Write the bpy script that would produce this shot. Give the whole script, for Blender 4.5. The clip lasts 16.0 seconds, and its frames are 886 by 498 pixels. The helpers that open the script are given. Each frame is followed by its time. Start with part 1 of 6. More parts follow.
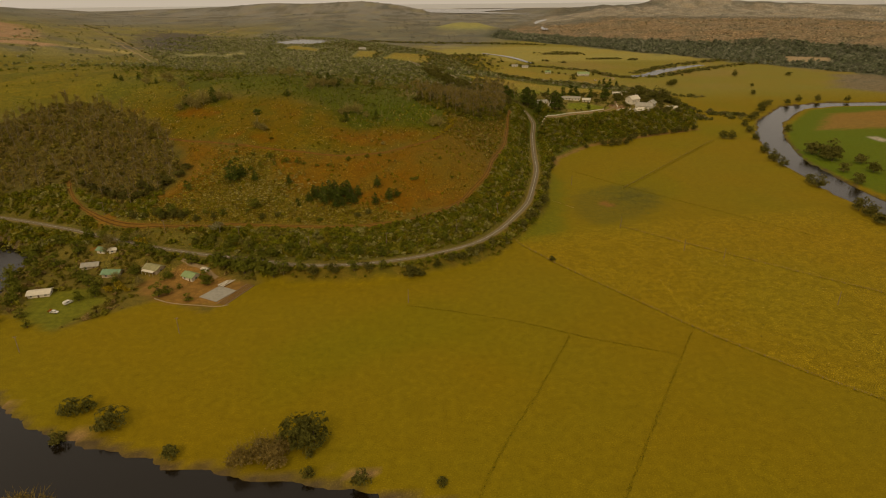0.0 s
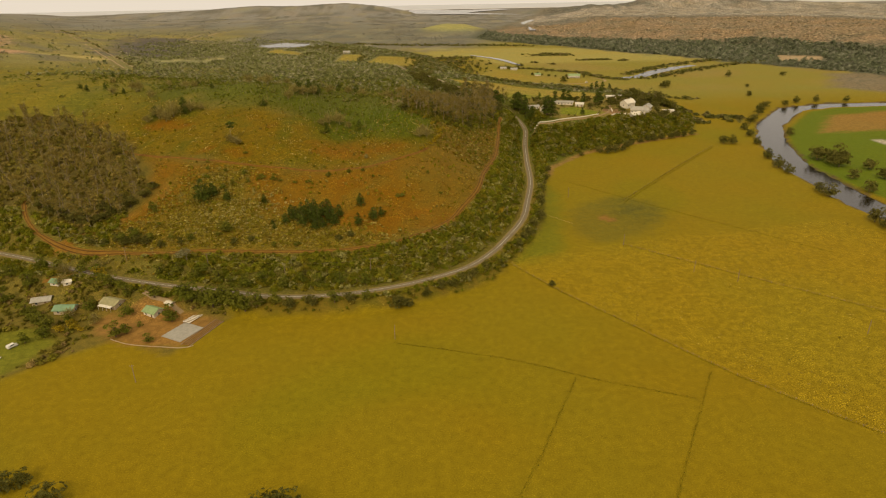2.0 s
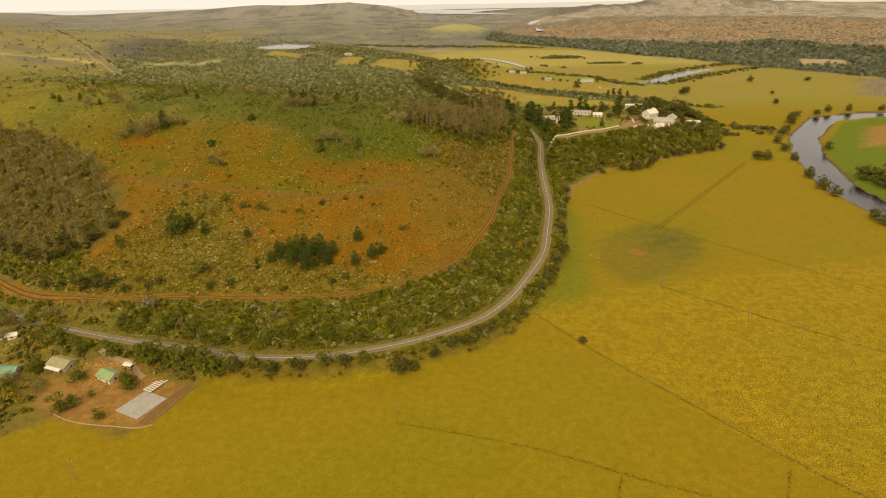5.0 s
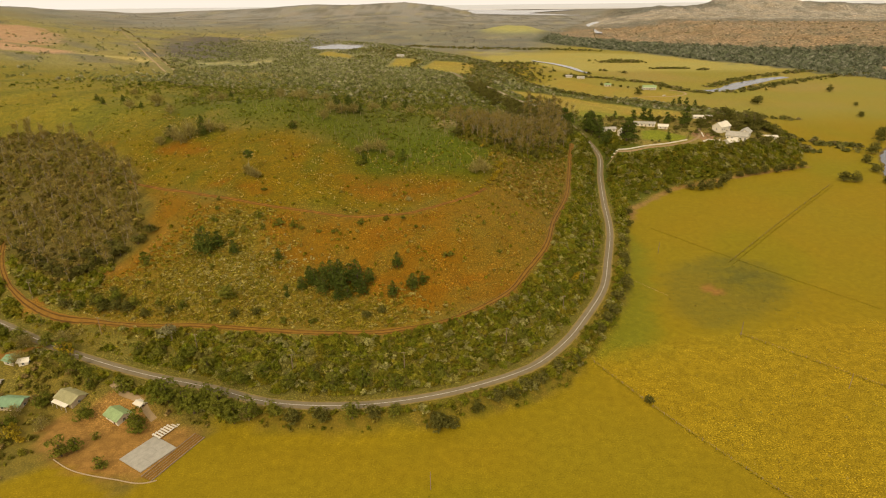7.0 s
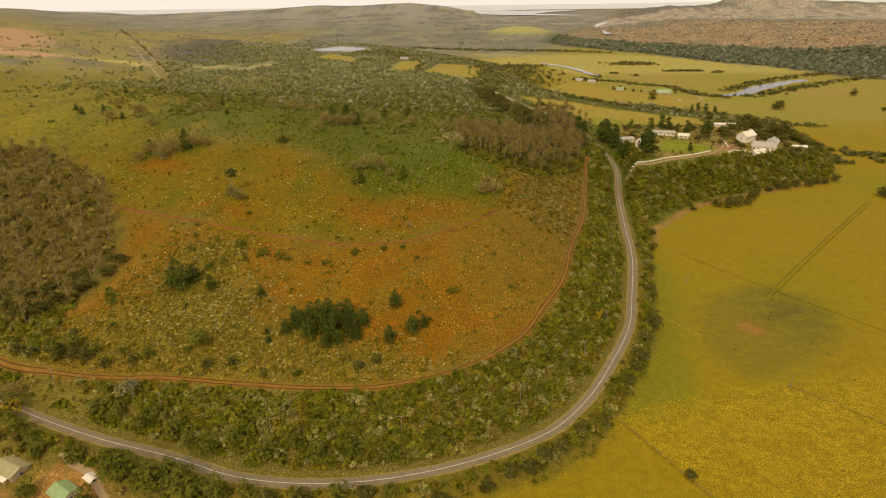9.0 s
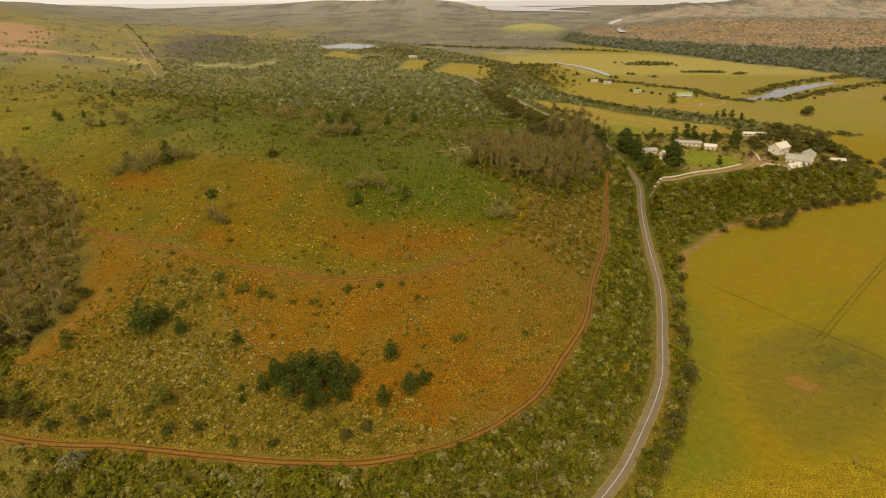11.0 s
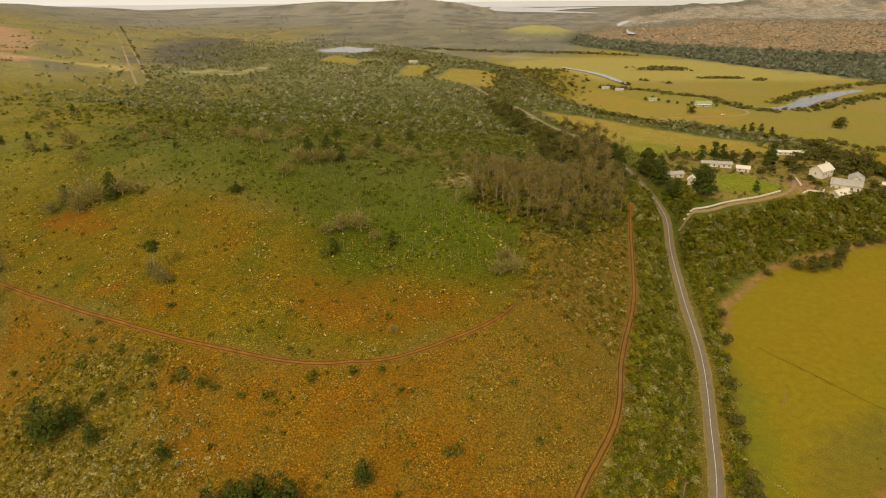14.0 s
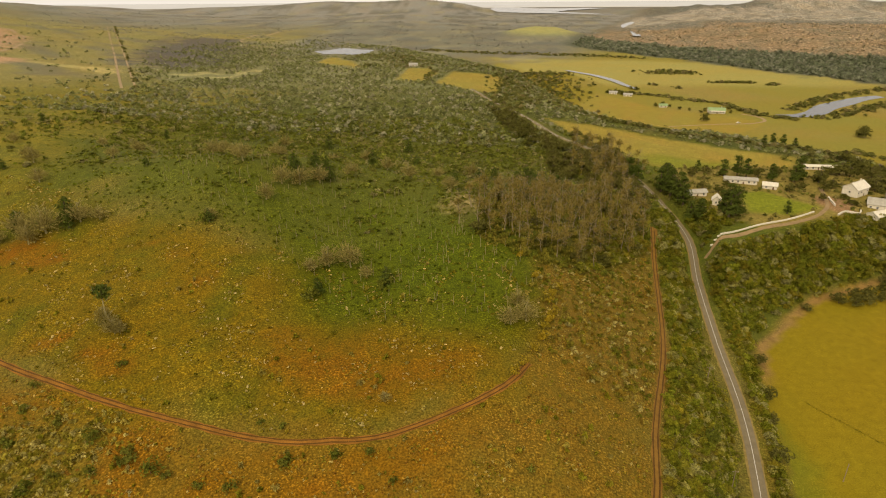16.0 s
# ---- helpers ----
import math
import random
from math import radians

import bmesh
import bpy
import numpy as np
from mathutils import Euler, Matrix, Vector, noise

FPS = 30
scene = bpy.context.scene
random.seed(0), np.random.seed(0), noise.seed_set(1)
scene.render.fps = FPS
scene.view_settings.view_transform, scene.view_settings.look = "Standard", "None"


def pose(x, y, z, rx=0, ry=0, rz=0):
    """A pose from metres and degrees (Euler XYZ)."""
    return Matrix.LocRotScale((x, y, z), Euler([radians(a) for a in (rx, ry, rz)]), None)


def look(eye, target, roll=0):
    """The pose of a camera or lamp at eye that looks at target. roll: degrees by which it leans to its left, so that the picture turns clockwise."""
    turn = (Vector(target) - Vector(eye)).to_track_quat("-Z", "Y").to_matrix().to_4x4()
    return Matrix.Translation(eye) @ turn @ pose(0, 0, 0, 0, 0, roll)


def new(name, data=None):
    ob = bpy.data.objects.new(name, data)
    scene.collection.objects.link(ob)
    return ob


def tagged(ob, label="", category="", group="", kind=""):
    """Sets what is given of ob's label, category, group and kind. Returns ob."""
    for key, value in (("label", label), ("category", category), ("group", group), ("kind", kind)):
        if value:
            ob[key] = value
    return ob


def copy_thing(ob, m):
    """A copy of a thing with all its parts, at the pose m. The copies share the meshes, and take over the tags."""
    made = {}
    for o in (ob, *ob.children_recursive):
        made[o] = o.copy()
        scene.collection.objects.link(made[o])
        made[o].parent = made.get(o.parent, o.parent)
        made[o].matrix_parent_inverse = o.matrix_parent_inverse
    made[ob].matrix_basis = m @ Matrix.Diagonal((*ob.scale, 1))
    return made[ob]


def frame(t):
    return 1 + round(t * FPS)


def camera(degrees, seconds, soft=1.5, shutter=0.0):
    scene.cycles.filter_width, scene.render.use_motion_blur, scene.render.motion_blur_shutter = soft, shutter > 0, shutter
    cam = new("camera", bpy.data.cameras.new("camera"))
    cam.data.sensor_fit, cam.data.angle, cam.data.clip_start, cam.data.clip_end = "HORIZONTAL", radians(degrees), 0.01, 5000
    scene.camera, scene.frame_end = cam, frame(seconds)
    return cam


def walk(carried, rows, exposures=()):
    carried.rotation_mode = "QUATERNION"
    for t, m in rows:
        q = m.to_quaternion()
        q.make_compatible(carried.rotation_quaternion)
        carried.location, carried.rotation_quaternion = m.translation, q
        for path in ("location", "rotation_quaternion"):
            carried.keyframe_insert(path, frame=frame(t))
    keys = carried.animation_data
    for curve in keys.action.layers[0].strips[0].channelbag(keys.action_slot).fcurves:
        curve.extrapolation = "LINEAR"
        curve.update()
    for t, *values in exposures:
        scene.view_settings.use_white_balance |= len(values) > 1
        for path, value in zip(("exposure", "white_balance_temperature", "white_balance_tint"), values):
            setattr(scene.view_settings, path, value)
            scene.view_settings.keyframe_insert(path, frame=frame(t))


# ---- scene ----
cam = camera(71.4, 16.0, 1.1)
PATH = [
    (0, (-2.452, 9.583, 160.483), (-2.387, 11.416, 159.684), -0.5),
    (0.5, (-2.283, 18.25, 160.357), (-2.205, 20.081, 159.557), -0.5),
    (1, (-1.696, 27.228, 160.278), (-1.61, 29.059, 159.479), -0.7),
    (1.5, (-1.141, 36.489, 160.235), (-1.05, 38.321, 159.437), -0.8),
    (2, (-0.647, 45.832, 160.255), (-0.549, 47.664, 159.458), -1.0),
    (2.5, (-0.129, 55.368, 160.248), (-0.026, 57.2, 159.451), -1.1),
    (3, (0.115, 65.132, 160.373), (0.222, 66.963, 159.575), -1.1),
    (5.3, (-1.087, 110.368, 161.359), (-1.009, 112.199, 160.56), -0.8),
    (5.5, (-0.925, 114.254, 161.384), (-0.878, 116.087, 160.586), -0.8),
    (6, (-0.159, 123.702, 161.569), (-0.195, 125.535, 160.771), -0.8),
    (6.5, (0.159, 133.484, 161.709), (0.101, 135.318, 160.912), -0.8),
    (7, (-0.092, 143.407, 161.803), (-0.155, 145.24, 161.005), -0.7),
    (7.5, (-0.095, 153.501, 161.737), (-0.164, 155.333, 160.94), -0.8),
    (8, (-0.079, 163.772, 161.691), (-0.153, 165.605, 160.894), -0.8),
    (8.5, (-0.379, 174.037, 161.769), (-0.457, 175.87, 160.972), -0.8),
    (9, (-0.751, 185.498, 161.504), (-0.832, 187.331, 160.707), -0.9),
    (9.2, (-0.918, 189.911, 161.482), (-0.999, 191.743, 160.685), -0.9),
    (11.3, (-0.792, 235.296, 163.182), (-0.902, 237.121, 162.372), -0.6),
    (11.5, (-0.762, 239.63, 163.236), (-0.872, 241.457, 162.428), -0.6),
    (12, (-0.562, 250.365, 163.521), (-0.671, 252.191, 162.713), -0.6),
    (12.5, (-0.24, 261.288, 163.735), (-0.352, 263.114, 162.927), -0.6),
    (13, (0.129, 272.037, 163.776), (0.012, 273.862, 162.967), -0.5),
    (13.5, (0.227, 283.182, 163.53), (0.107, 285.007, 162.72), -0.6),
    (14, (0.015, 293.845, 163.18), (-0.107, 295.67, 162.372), -0.7),
    (14.5, (-0.464, 304.552, 162.896), (-0.588, 306.378, 162.088), -0.7),
    (15, (-1.3, 315.039, 162.697), (-1.423, 316.865, 161.89), -0.7),
    (15.5, (-2.29, 324.992, 162.623), (-2.413, 326.818, 161.816), -0.6),
    (16, (-3.152, 334.981, 162.824), (-3.274, 336.806, 162.016), -0.5),
]
EXPOSURES = [(0, -0.8, 7900, 15), (1.0, -0.5, 7600, 14), (3.0, 0.05, 7350, 15), (5.5, 0.2, 7100, 15), (9.0, 0.12, 7000, 15), (12.5, 0.02, 6900, 15), (16.0, 0.1, 6800, 14)]
walk(cam, [(t, look(eye, target, roll)) for t, eye, target, roll in PATH], EXPOSURES)

# ---- world and sun ----
SUN_UP, SUN_TURN = 42, 199
world = bpy.data.worlds.new("sky")
scene.world = world
world.use_nodes = True
wn, wl = world.node_tree.nodes, world.node_tree.links
wn.clear()
sky = wn.new("ShaderNodeTexSky")
sky.sky_type, sky.sun_disc = "NISHITA", False
sky.sun_elevation, sky.sun_rotation = radians(SUN_UP), radians(SUN_TURN)
sky.dust_density, sky.air_density = 3.0, 1.0
bg_sky = wn.new("ShaderNodeBackground")
bg_sky.inputs["Strength"].default_value = 0.07
wl.new(sky.outputs["Color"], bg_sky.inputs["Color"])
bg_cloud = wn.new("ShaderNodeBackground")
bg_cloud.inputs["Color"].default_value = (1.0, 0.95, 0.84, 1)
bg_cloud.inputs["Strength"].default_value = 1.05
mix = wn.new("ShaderNodeMixShader")
mix.inputs[0].default_value = 0.8
out = wn.new("ShaderNodeOutputWorld")
wl.new(bg_sky.outputs[0], mix.inputs[1])
wl.new(bg_cloud.outputs[0], mix.inputs[2])
wl.new(mix.outputs[0], out.inputs["Surface"])
sun = new("sun", bpy.data.lights.new("sun", "SUN"))
sun.data.energy, sun.data.angle, sun.data.color = 2.0, radians(12), (1.0, 0.87, 0.64)
# sun_rotation turns clockwise from +y, seen from above
sun.matrix_world = look((0, 0, 500), (-500 * math.sin(radians(SUN_TURN)) * math.cos(radians(SUN_UP)), -500 * math.cos(radians(SUN_TURN)) * math.cos(radians(SUN_UP)), 500 - 500 * math.sin(radians(SUN_UP))))


# ---- materials ----
def material(name, rough=0.85):
    m = bpy.data.materials.new(name)
    m.use_nodes = True
    b = m.node_tree.nodes["Principled BSDF"]
    b.inputs["Roughness"].default_value = rough
    b.inputs["Specular IOR Level"].default_value = 0.25
    return m, m.node_tree.nodes, m.node_tree.links, b


def noise_node(nodes, links, scale, detail=4.0, coord=None):
    n = nodes.new("ShaderNodeTexNoise")
    n.inputs["Scale"].default_value, n.inputs["Detail"].default_value = scale, detail
    if coord is not None:
        links.new(coord, n.inputs["Vector"])
    return n.outputs["Fac"]


def remap(nodes, links, value, a, b, c, d):
    n = nodes.new("ShaderNodeMapRange")
    for i, v in enumerate((a, b, c, d)):
        n.inputs[i + 1].default_value = v
    links.new(value, n.inputs[0])
    return n.outputs[0]


def mixed(nodes, links, fac, a, b, how="MIX"):
    n = nodes.new("ShaderNodeMix")
    n.data_type, n.blend_type = "RGBA", how
    for socket, v in ((n.inputs[0], fac), (n.inputs[6], a), (n.inputs[7], b)):
        if isinstance(v, (int, float)):
            socket.default_value = v
        elif isinstance(v, tuple):
            socket.default_value = (*v, 1)
        else:
            links.new(v, socket)
    return n.outputs[2]


def times(nodes, links, colour, value):
    n = nodes.new("ShaderNodeVectorMath")
    n.operation = "SCALE"
    links.new(colour, n.inputs[0])
    links.new(value, n.inputs["Scale"])
    return n.outputs[0]


def bumped(nodes, links, b, height_value, strength, distance):
    n = nodes.new("ShaderNodeBump")
    n.inputs["Strength"].default_value, n.inputs["Distance"].default_value = strength, distance
    links.new(height_value, n.inputs["Height"])
    links.new(n.outputs[0], b.inputs["Normal"])


def plain(name, colour, rough=0.8, vary=0.25, scale=1.5, metal=0.0):
    """Paint, plaster, wood or metal with two scales of wear."""
    m, n, l, b = material(name, rough)
    co = n.new("ShaderNodeTexCoord").outputs["Object"]
    big, fine = noise_node(n, l, scale, 3, co), noise_node(n, l, scale * 9, 4, co)
    c = mixed(n, l, remap(n, l, big, 0.3, 0.7, 0, 1), colour, tuple(v * (1 - vary) for v in colour))
    l.new(times(n, l, c, remap(n, l, fine, 0.3, 0.7, 1 - vary * 0.5, 1 + vary * 0.4)), b.inputs["Base Color"])
    b.inputs["Metallic"].default_value = metal
    bumped(n, l, b, fine, 0.25, 0.03)
    return m


def leafy(name, dark, light, by_attribute=False):
    """Leaves: each clump differs a little, each plant more; a part of the light passes through."""
    m, n, l, b = material(name, 0.9)
    b.inputs["Specular IOR Level"].default_value = 0.06
    geo = n.new("ShaderNodeNewGeometry").outputs["Random Per Island"]
    if by_attribute:
        at = n.new("ShaderNodeAttribute")
        at.attribute_name = "plant"
        c = at.outputs["Color"]
    else:
        c = mixed(n, l, n.new("ShaderNodeObjectInfo").outputs["Random"], dark, light)
    c = times(n, l, c, remap(n, l, geo, 0, 1, 0.82, 1.18))
    co = n.new("ShaderNodeNewGeometry").outputs["Position"]
    spray = noise_node(n, l, 1.6, 5, co)
    c = times(n, l, c, remap(n, l, spray, 0.34, 0.66, 0.55, 1.5))
    l.new(c, b.inputs["Base Color"])
    bumped(n, l, b, spray, 0.8, 0.6)
    tr = n.new("ShaderNodeBsdfTranslucent")
    l.new(c, tr.inputs["Color"])
    mx = n.new("ShaderNodeMixShader")
    mx.inputs[0].default_value = 0.42
    l.new(b.outputs[0], mx.inputs[1])
    l.new(tr.outputs[0], mx.inputs[2])
    # gaps between the leaves of a clump
    gap = n.new("ShaderNodeMixShader")
    l.new(remap(n, l, noise_node(n, l, 2.3, 3, co), 0.43, 0.46, 0, 1), gap.inputs[0])
    l.new(n.new("ShaderNodeBsdfTransparent").outputs[0], gap.inputs[1])
    l.new(mx.outputs[0], gap.inputs[2])
    l.new(gap.outputs[0], n["Material Output"].inputs["Surface"])
    return m


def ground_material():
    m, n, l, b = material("earth_and_grass", 0.95)
    b.inputs["Specular IOR Level"].default_value = 0.08
    at = n.new("ShaderNodeAttribute")
    at.attribute_name = "soil"
    co = n.new("ShaderNodeNewGeometry").outputs["Position"]
    he = n.new("ShaderNodeAttribute")
    he.attribute_name = "herb"
    wide, mid, tuft, fine = noise_node(n, l, 0.012, 5, co), noise_node(n, l, 0.09, 5, co), noise_node(n, l, 0.3, 8, co), noise_node(n, l, 1.7, 6, co)
    blend = n.new("ShaderNodeMath")
    blend.operation = "MULTIPLY_ADD"
    l.new(mid, blend.inputs[0])
    blend.inputs[1].default_value = 0.9
    l.new(tuft, blend.inputs[2])
    c = mixed(n, l, remap(n, l, blend.outputs[0], 0.84, 1.06, 0, 1), at.outputs["Color"], he.outputs["Color"])
    c = mixed(n, l, remap(n, l, wide, 0.35, 0.65, 0, 0.28), c, (1.25, 0.92, 0.55), "MULTIPLY")
    c = times(n, l, c, remap(n, l, mid, 0.3, 0.7, 0.88, 1.12))
    c = mixed(n, l, he.outputs["Alpha"], c, times(n, l, c, remap(n, l, fine, 0.32, 0.68, 0.5, 1.5)))
    speck = noise_node(n, l, 1.7, 2, co)
    c = mixed(n, l, he.outputs["Alpha"], c, mixed(n, l, times(n, l, mixed(n, l, remap(n, l, speck, 0.58, 0.68, 0, 0.75), (0, 0, 0), (1, 1, 1)), remap(n, l, noise_node(n, l, 0.055, 5, co), 0.44, 0.60, 0.1, 1)), c, (1.9, 1.85, 2.3), "MULTIPLY"))
    # boulders and bare rock, where the soil is thin
    stone, stain = noise_node(n, l, 0.17, 3, co), noise_node(n, l, 0.03, 4, co)
    stone = mixed(n, l, remap(n, l, stain, 0.35, 0.6, 0.35, 1), (0.5, 0.5, 0.5), remap(n, l, stone, 0.42, 0.62, 0, 1))
    c = mixed(n, l, at.outputs["Alpha"], times(n, l, c, remap(n, l, stone, 0, 1, 0.5, 1.75)), c)
    l.new(c, b.inputs["Base Color"])
    bumped(n, l, b, fine, 0.5, 0.35)
    return m


def water_material(name, colour, ripple):
    m, n, l, b = material(name, 0.16)
    b.inputs["Base Color"].default_value = (*colour, 1)
    b.inputs["Specular IOR Level"].default_value = 0.35
    co = n.new("ShaderNodeNewGeometry").outputs["Position"]
    bumped(n, l, b, noise_node(n, l, 0.5, 4, co), ripple, 0.12)
    return m


EARTH = ground_material()
WATER = water_material("river_water", (0.008, 0.005, 0.0015), 0.25)
LEAVES = leafy("wild_leaves", None, None, True)


# ---- the lie of the land ----
def seg_dist(x, y, line):
    """Distance from points to a polyline, and the share of the way along it."""
    best = np.full(x.shape, 1e9); along = np.zeros(x.shape)
    pts = np.array(line, float)[:, :2]
    lens = np.hypot(*np.diff(pts, axis=0).T); tot = lens.sum(); run = 0.0
    for (ax, ay), (bx, by), ln in zip(pts[:-1], pts[1:], lens):
        t = np.clip(((x - ax) * (bx - ax) + (y - ay) * (by - ay)) / (ln * ln), 0, 1)
        d = np.hypot(x - ax - t * (bx - ax), y - ay - t * (by - ay))
        near = d < best
        best = np.where(near, d, best); along = np.where(near, (run + t * ln) / tot, along)
        run += ln
    return best, along

def inside(x, y, poly):
    hit = np.zeros(x.shape, bool)
    n = len(poly)
    for i in range(n):
        ax, ay = poly[i]; bx, by = poly[(i + 1) % n]
        if ay == by: continue
        c = ((ay > y) != (by > y)) & (x < (bx - ax) * (y - ay) / (by - ay) + ax)
        hit ^= c
    return hit

def signed(x, y, poly):
    """Distance into a polygon: positive inside."""
    d, _ = seg_dist(x, y, list(poly) + [poly[0]])
    return np.where(inside(x, y, poly), d, -d)

def smooth(a, b, v):
    t = np.clip((v - a) / (b - a), 0, 1)
    return t * t * (3 - 2 * t)

def bump(x, y, cx, cy, rx, ry, turn=0.0):
    c, s = np.cos(np.radians(turn)), np.sin(np.radians(turn))
    u, v = (x - cx) * c + (y - cy) * s, -(x - cx) * s + (y - cy) * c
    return np.exp(-(u / rx) ** 2 - (v / ry) ** 2)

def waves(x, y, size, seed):
    """Smooth rolling noise between -1 and 1."""
    r = np.random.RandomState(seed); z = np.zeros(x.shape)
    for k in range(7):
        a = r.uniform(0, 6.283); f = r.uniform(0.6, 1.7) / size * 6.283
        z += np.sin((x * np.cos(a) + y * np.sin(a)) * f + r.uniform(0, 6.283) + 0.8 * np.sin((y * np.cos(a) - x * np.sin(a)) * f * 0.7 + k))
    return z / 4.5

UPLAND = [(-420, 380), (-330, 400), (-262, 385), (-200, 350), (-130, 333), (-65, 337), (-17, 338), (27, 354), (55, 377), (81, 418), (93, 455), (109, 520),
          (130, 592), (175, 640), (237, 673), (319, 709), (349, 775), (360, 850), (335, 930), (285, 1000), (210, 1060), (150, 1110), (110, 1220), (60, 1500), (-200, 1900),
          (-900, 2300), (-4500, 2600), (-4500, 380)]
RIVER_EAST = [(800, 835), (650, 845), (570, 850), (500, 830), (424, 745), (386, 673), (353, 580), (349, 522), (345, 470), (352, 415), (385, 335), (470, 240), (640, 160)]
RIVER_WEST = [(-640, 420), (-420, 418), (-310, 408), (-270, 375), (-256, 310), (-222, 237), (-165, 193.5), (-95, 169), (-30, 155), (60, 132), (160, 100), (330, 30)]
ROAD = [(-430, 470, 7), (-307, 439, 6), (-246, 413, 6), (-178, 379, 6), (-139, 364, 6), (-104, 354, 6), (-81, 346, 6), (-42, 344, 6), (-17, 349, 6), (9, 359, 6), (32, 373, 6), (48, 392, 6), (63, 418, 6), (77, 447, 6), (88, 486, 6), (98, 527, 6.5), (106, 585, 8), (114, 640, 11), (123, 690, 15), (121, 735, 18), (114, 780, 22), (100, 825, 28), (80, 855, 31), (66, 878, 32), (50, 930, 32), (38, 975, 31), (25, 1015, 30), (8, 1070, 28), (-20, 1160, 26)]

def broad(x, y):
    b = 20 + 36 * bump(x, y, -90, 580, 210, 110) + 16 * bump(x, y, -100, 660, 90, 60) + 34 * bump(x, y, -350, 700, 200, 200) + 50 * bump(x, y, -850, 850, 420, 500)
    b += 8 * bump(x, y, -60, 900, 250, 250) - 6 * bump(x, y, 235, 750, 130, 100) - 9 * bump(x, y, 230, 930, 150, 110)
    return b

CREST = [(730, 3150, 4), (790, 3200, 33), (900, 3200, 42), (1070, 3200, 43), (1135, 3200, 52), (1172, 3200, 66), (1260, 3200, 84), (1390, 3200, 80), (1506, 3200, 60), (1672, 3200, 53), (2000, 3100, 40), (2320, 3050, 27), (2900, 2900, 12)]

COAST = [(-3300, 3300, 62), (-2300, 3300, 58), (-1930, 3300, 50), (-1789, 3300, 42), (-1655, 3300, 31), (-1463, 3300, 38), (-1248, 3300, 37), (-979, 3300, 51), (-715, 3300, 62), (-456, 3300, 63), (-275, 3300, 71), (-97, 3300, 52), (5, 3300, 30), (90, 3320, 2)]

def crest(x, y):
    """The tableland's rim: cliffs below a level top."""
    d, a = seg_dist(x, y, CREST)
    p = np.array(CREST, float)
    ln = np.concatenate(([0], np.cumsum(np.hypot(*np.diff(p[:, :2], axis=0).T))))
    top = np.interp(a * ln[-1], ln, p[:, 2])
    w = 25 * waves(x, y, 160, 12)
    return top * (0.45 * smooth(620, 330, d + w) + 0.55 * smooth(280, 60, d + w))

def scree_foot(x):
    return np.clip(-119 + 0.42 * (x - 480), -150, 70)

def scree_top(x):
    return np.clip(171 + 0.7 * (x - 602), 120, 640)

def far_hills(x, y):
    f = 84 * bump(x, y, -1800, 2400, 400, 620) + 70 * bump(x, y, -1150, 1500, 420, 520) + 14 * bump(x, y, -200, 3150, 420, 300)
    f += 22 * smooth(1700, 2900, y) * smooth(350, -300, x) - 75 * smooth(3100, 3800, y) * smooth(350, -100, x)
    # low knoll added to carry the sun spot painted in soil_colours
    f += 26 * bump(x, y, 165, 2250, 110, 95)
    e, side = (x - 800) * 0.83 + (y - 1680) * 0.56, x - 320 - (y - 2276) * 0.38
    w = 30 * waves(x, y, 140, 11)
    esc = 36 * smooth(-50, 260, e + w) * smooth(-40, 330, side) * smooth(1700, 950, e) * (1 + 0.08 * waves(x, y, 300, 11))
    f += np.maximum(esc, crest(x, y))
    d, a = seg_dist(x, y, COAST)
    p = np.array(COAST, float)
    ln = np.concatenate(([0], np.cumsum(np.hypot(*np.diff(p[:, :2], axis=0).T))))
    f = np.maximum(f, np.interp(a * ln[-1], ln, p[:, 2]) * smooth(420, 40, d))
    return f

def height(x, y):
    x = np.asarray(x, float); y = np.asarray(y, float)
    d = signed(x, y, UPLAND)
    slope = 0.29 + 0.22 * smooth(-60, 20, x) * smooth(430, 480, y) * smooth(950, 860, y)
    ramp = np.maximum(d, 0) * slope
    b = broad(x, y) * smooth(2300, 1000, y) + 6
    k = 5.0
    up = -k * np.log(np.exp(-ramp / k) + np.exp(-b / k) ) + k * np.log(1 + np.exp(-b / k))
    up = np.maximum(up, 0)
    z = up + far_hills(x, y) + 1.2 * smooth(60, 200, d) * waves(x, y, 70, 3) + 5 * smooth(900, 2500, y) * smooth(600, 100, x) * waves(x, y, 420, 5) * smooth(3600, 3000, y - 0.5 * (300 - x).clip(0))
    rough = smooth(4, 60, far_hills(x, y) * smooth(1200, 1500, y)) * np.maximum(smooth(3000, 2500, y), smooth(500, 700, x))
    z = z + rough * (5 * waves(x, y, 90, 14) + 3.5 * waves(x, y, 38, 15))
    pond = np.hypot((x + 303) / 58, (y - 1700) / 64)
    z = z + (17 - z) * smooth(1.9, 1.45, pond)
    z = z - (z + 4) * smooth(4030, 4170, y)
    # the road's bench
    rd, ra = seg_dist(x, y, ROAD)
    pts = np.array(ROAD, float); ln = np.concatenate(([0], np.cumsum(np.hypot(*np.diff(pts[:, :2], axis=0).T)))); 
    rz = np.interp(ra * ln[-1], ln, pts[:, 2])
    w = smooth(16, 5, rd) * smooth(1160, 1080, y)
    z = z * (1 - w) + rz * w
    for line, half in ((RIVER_EAST, 12.5), (RIVER_WEST, 16)):
        q, _ = seg_dist(x, y, line)
        q = q + 2.0 * waves(x, y, 25, 8)
        z = z - (z + 3.5) * smooth(half + 2.5, half - 2.5, q)
    return z


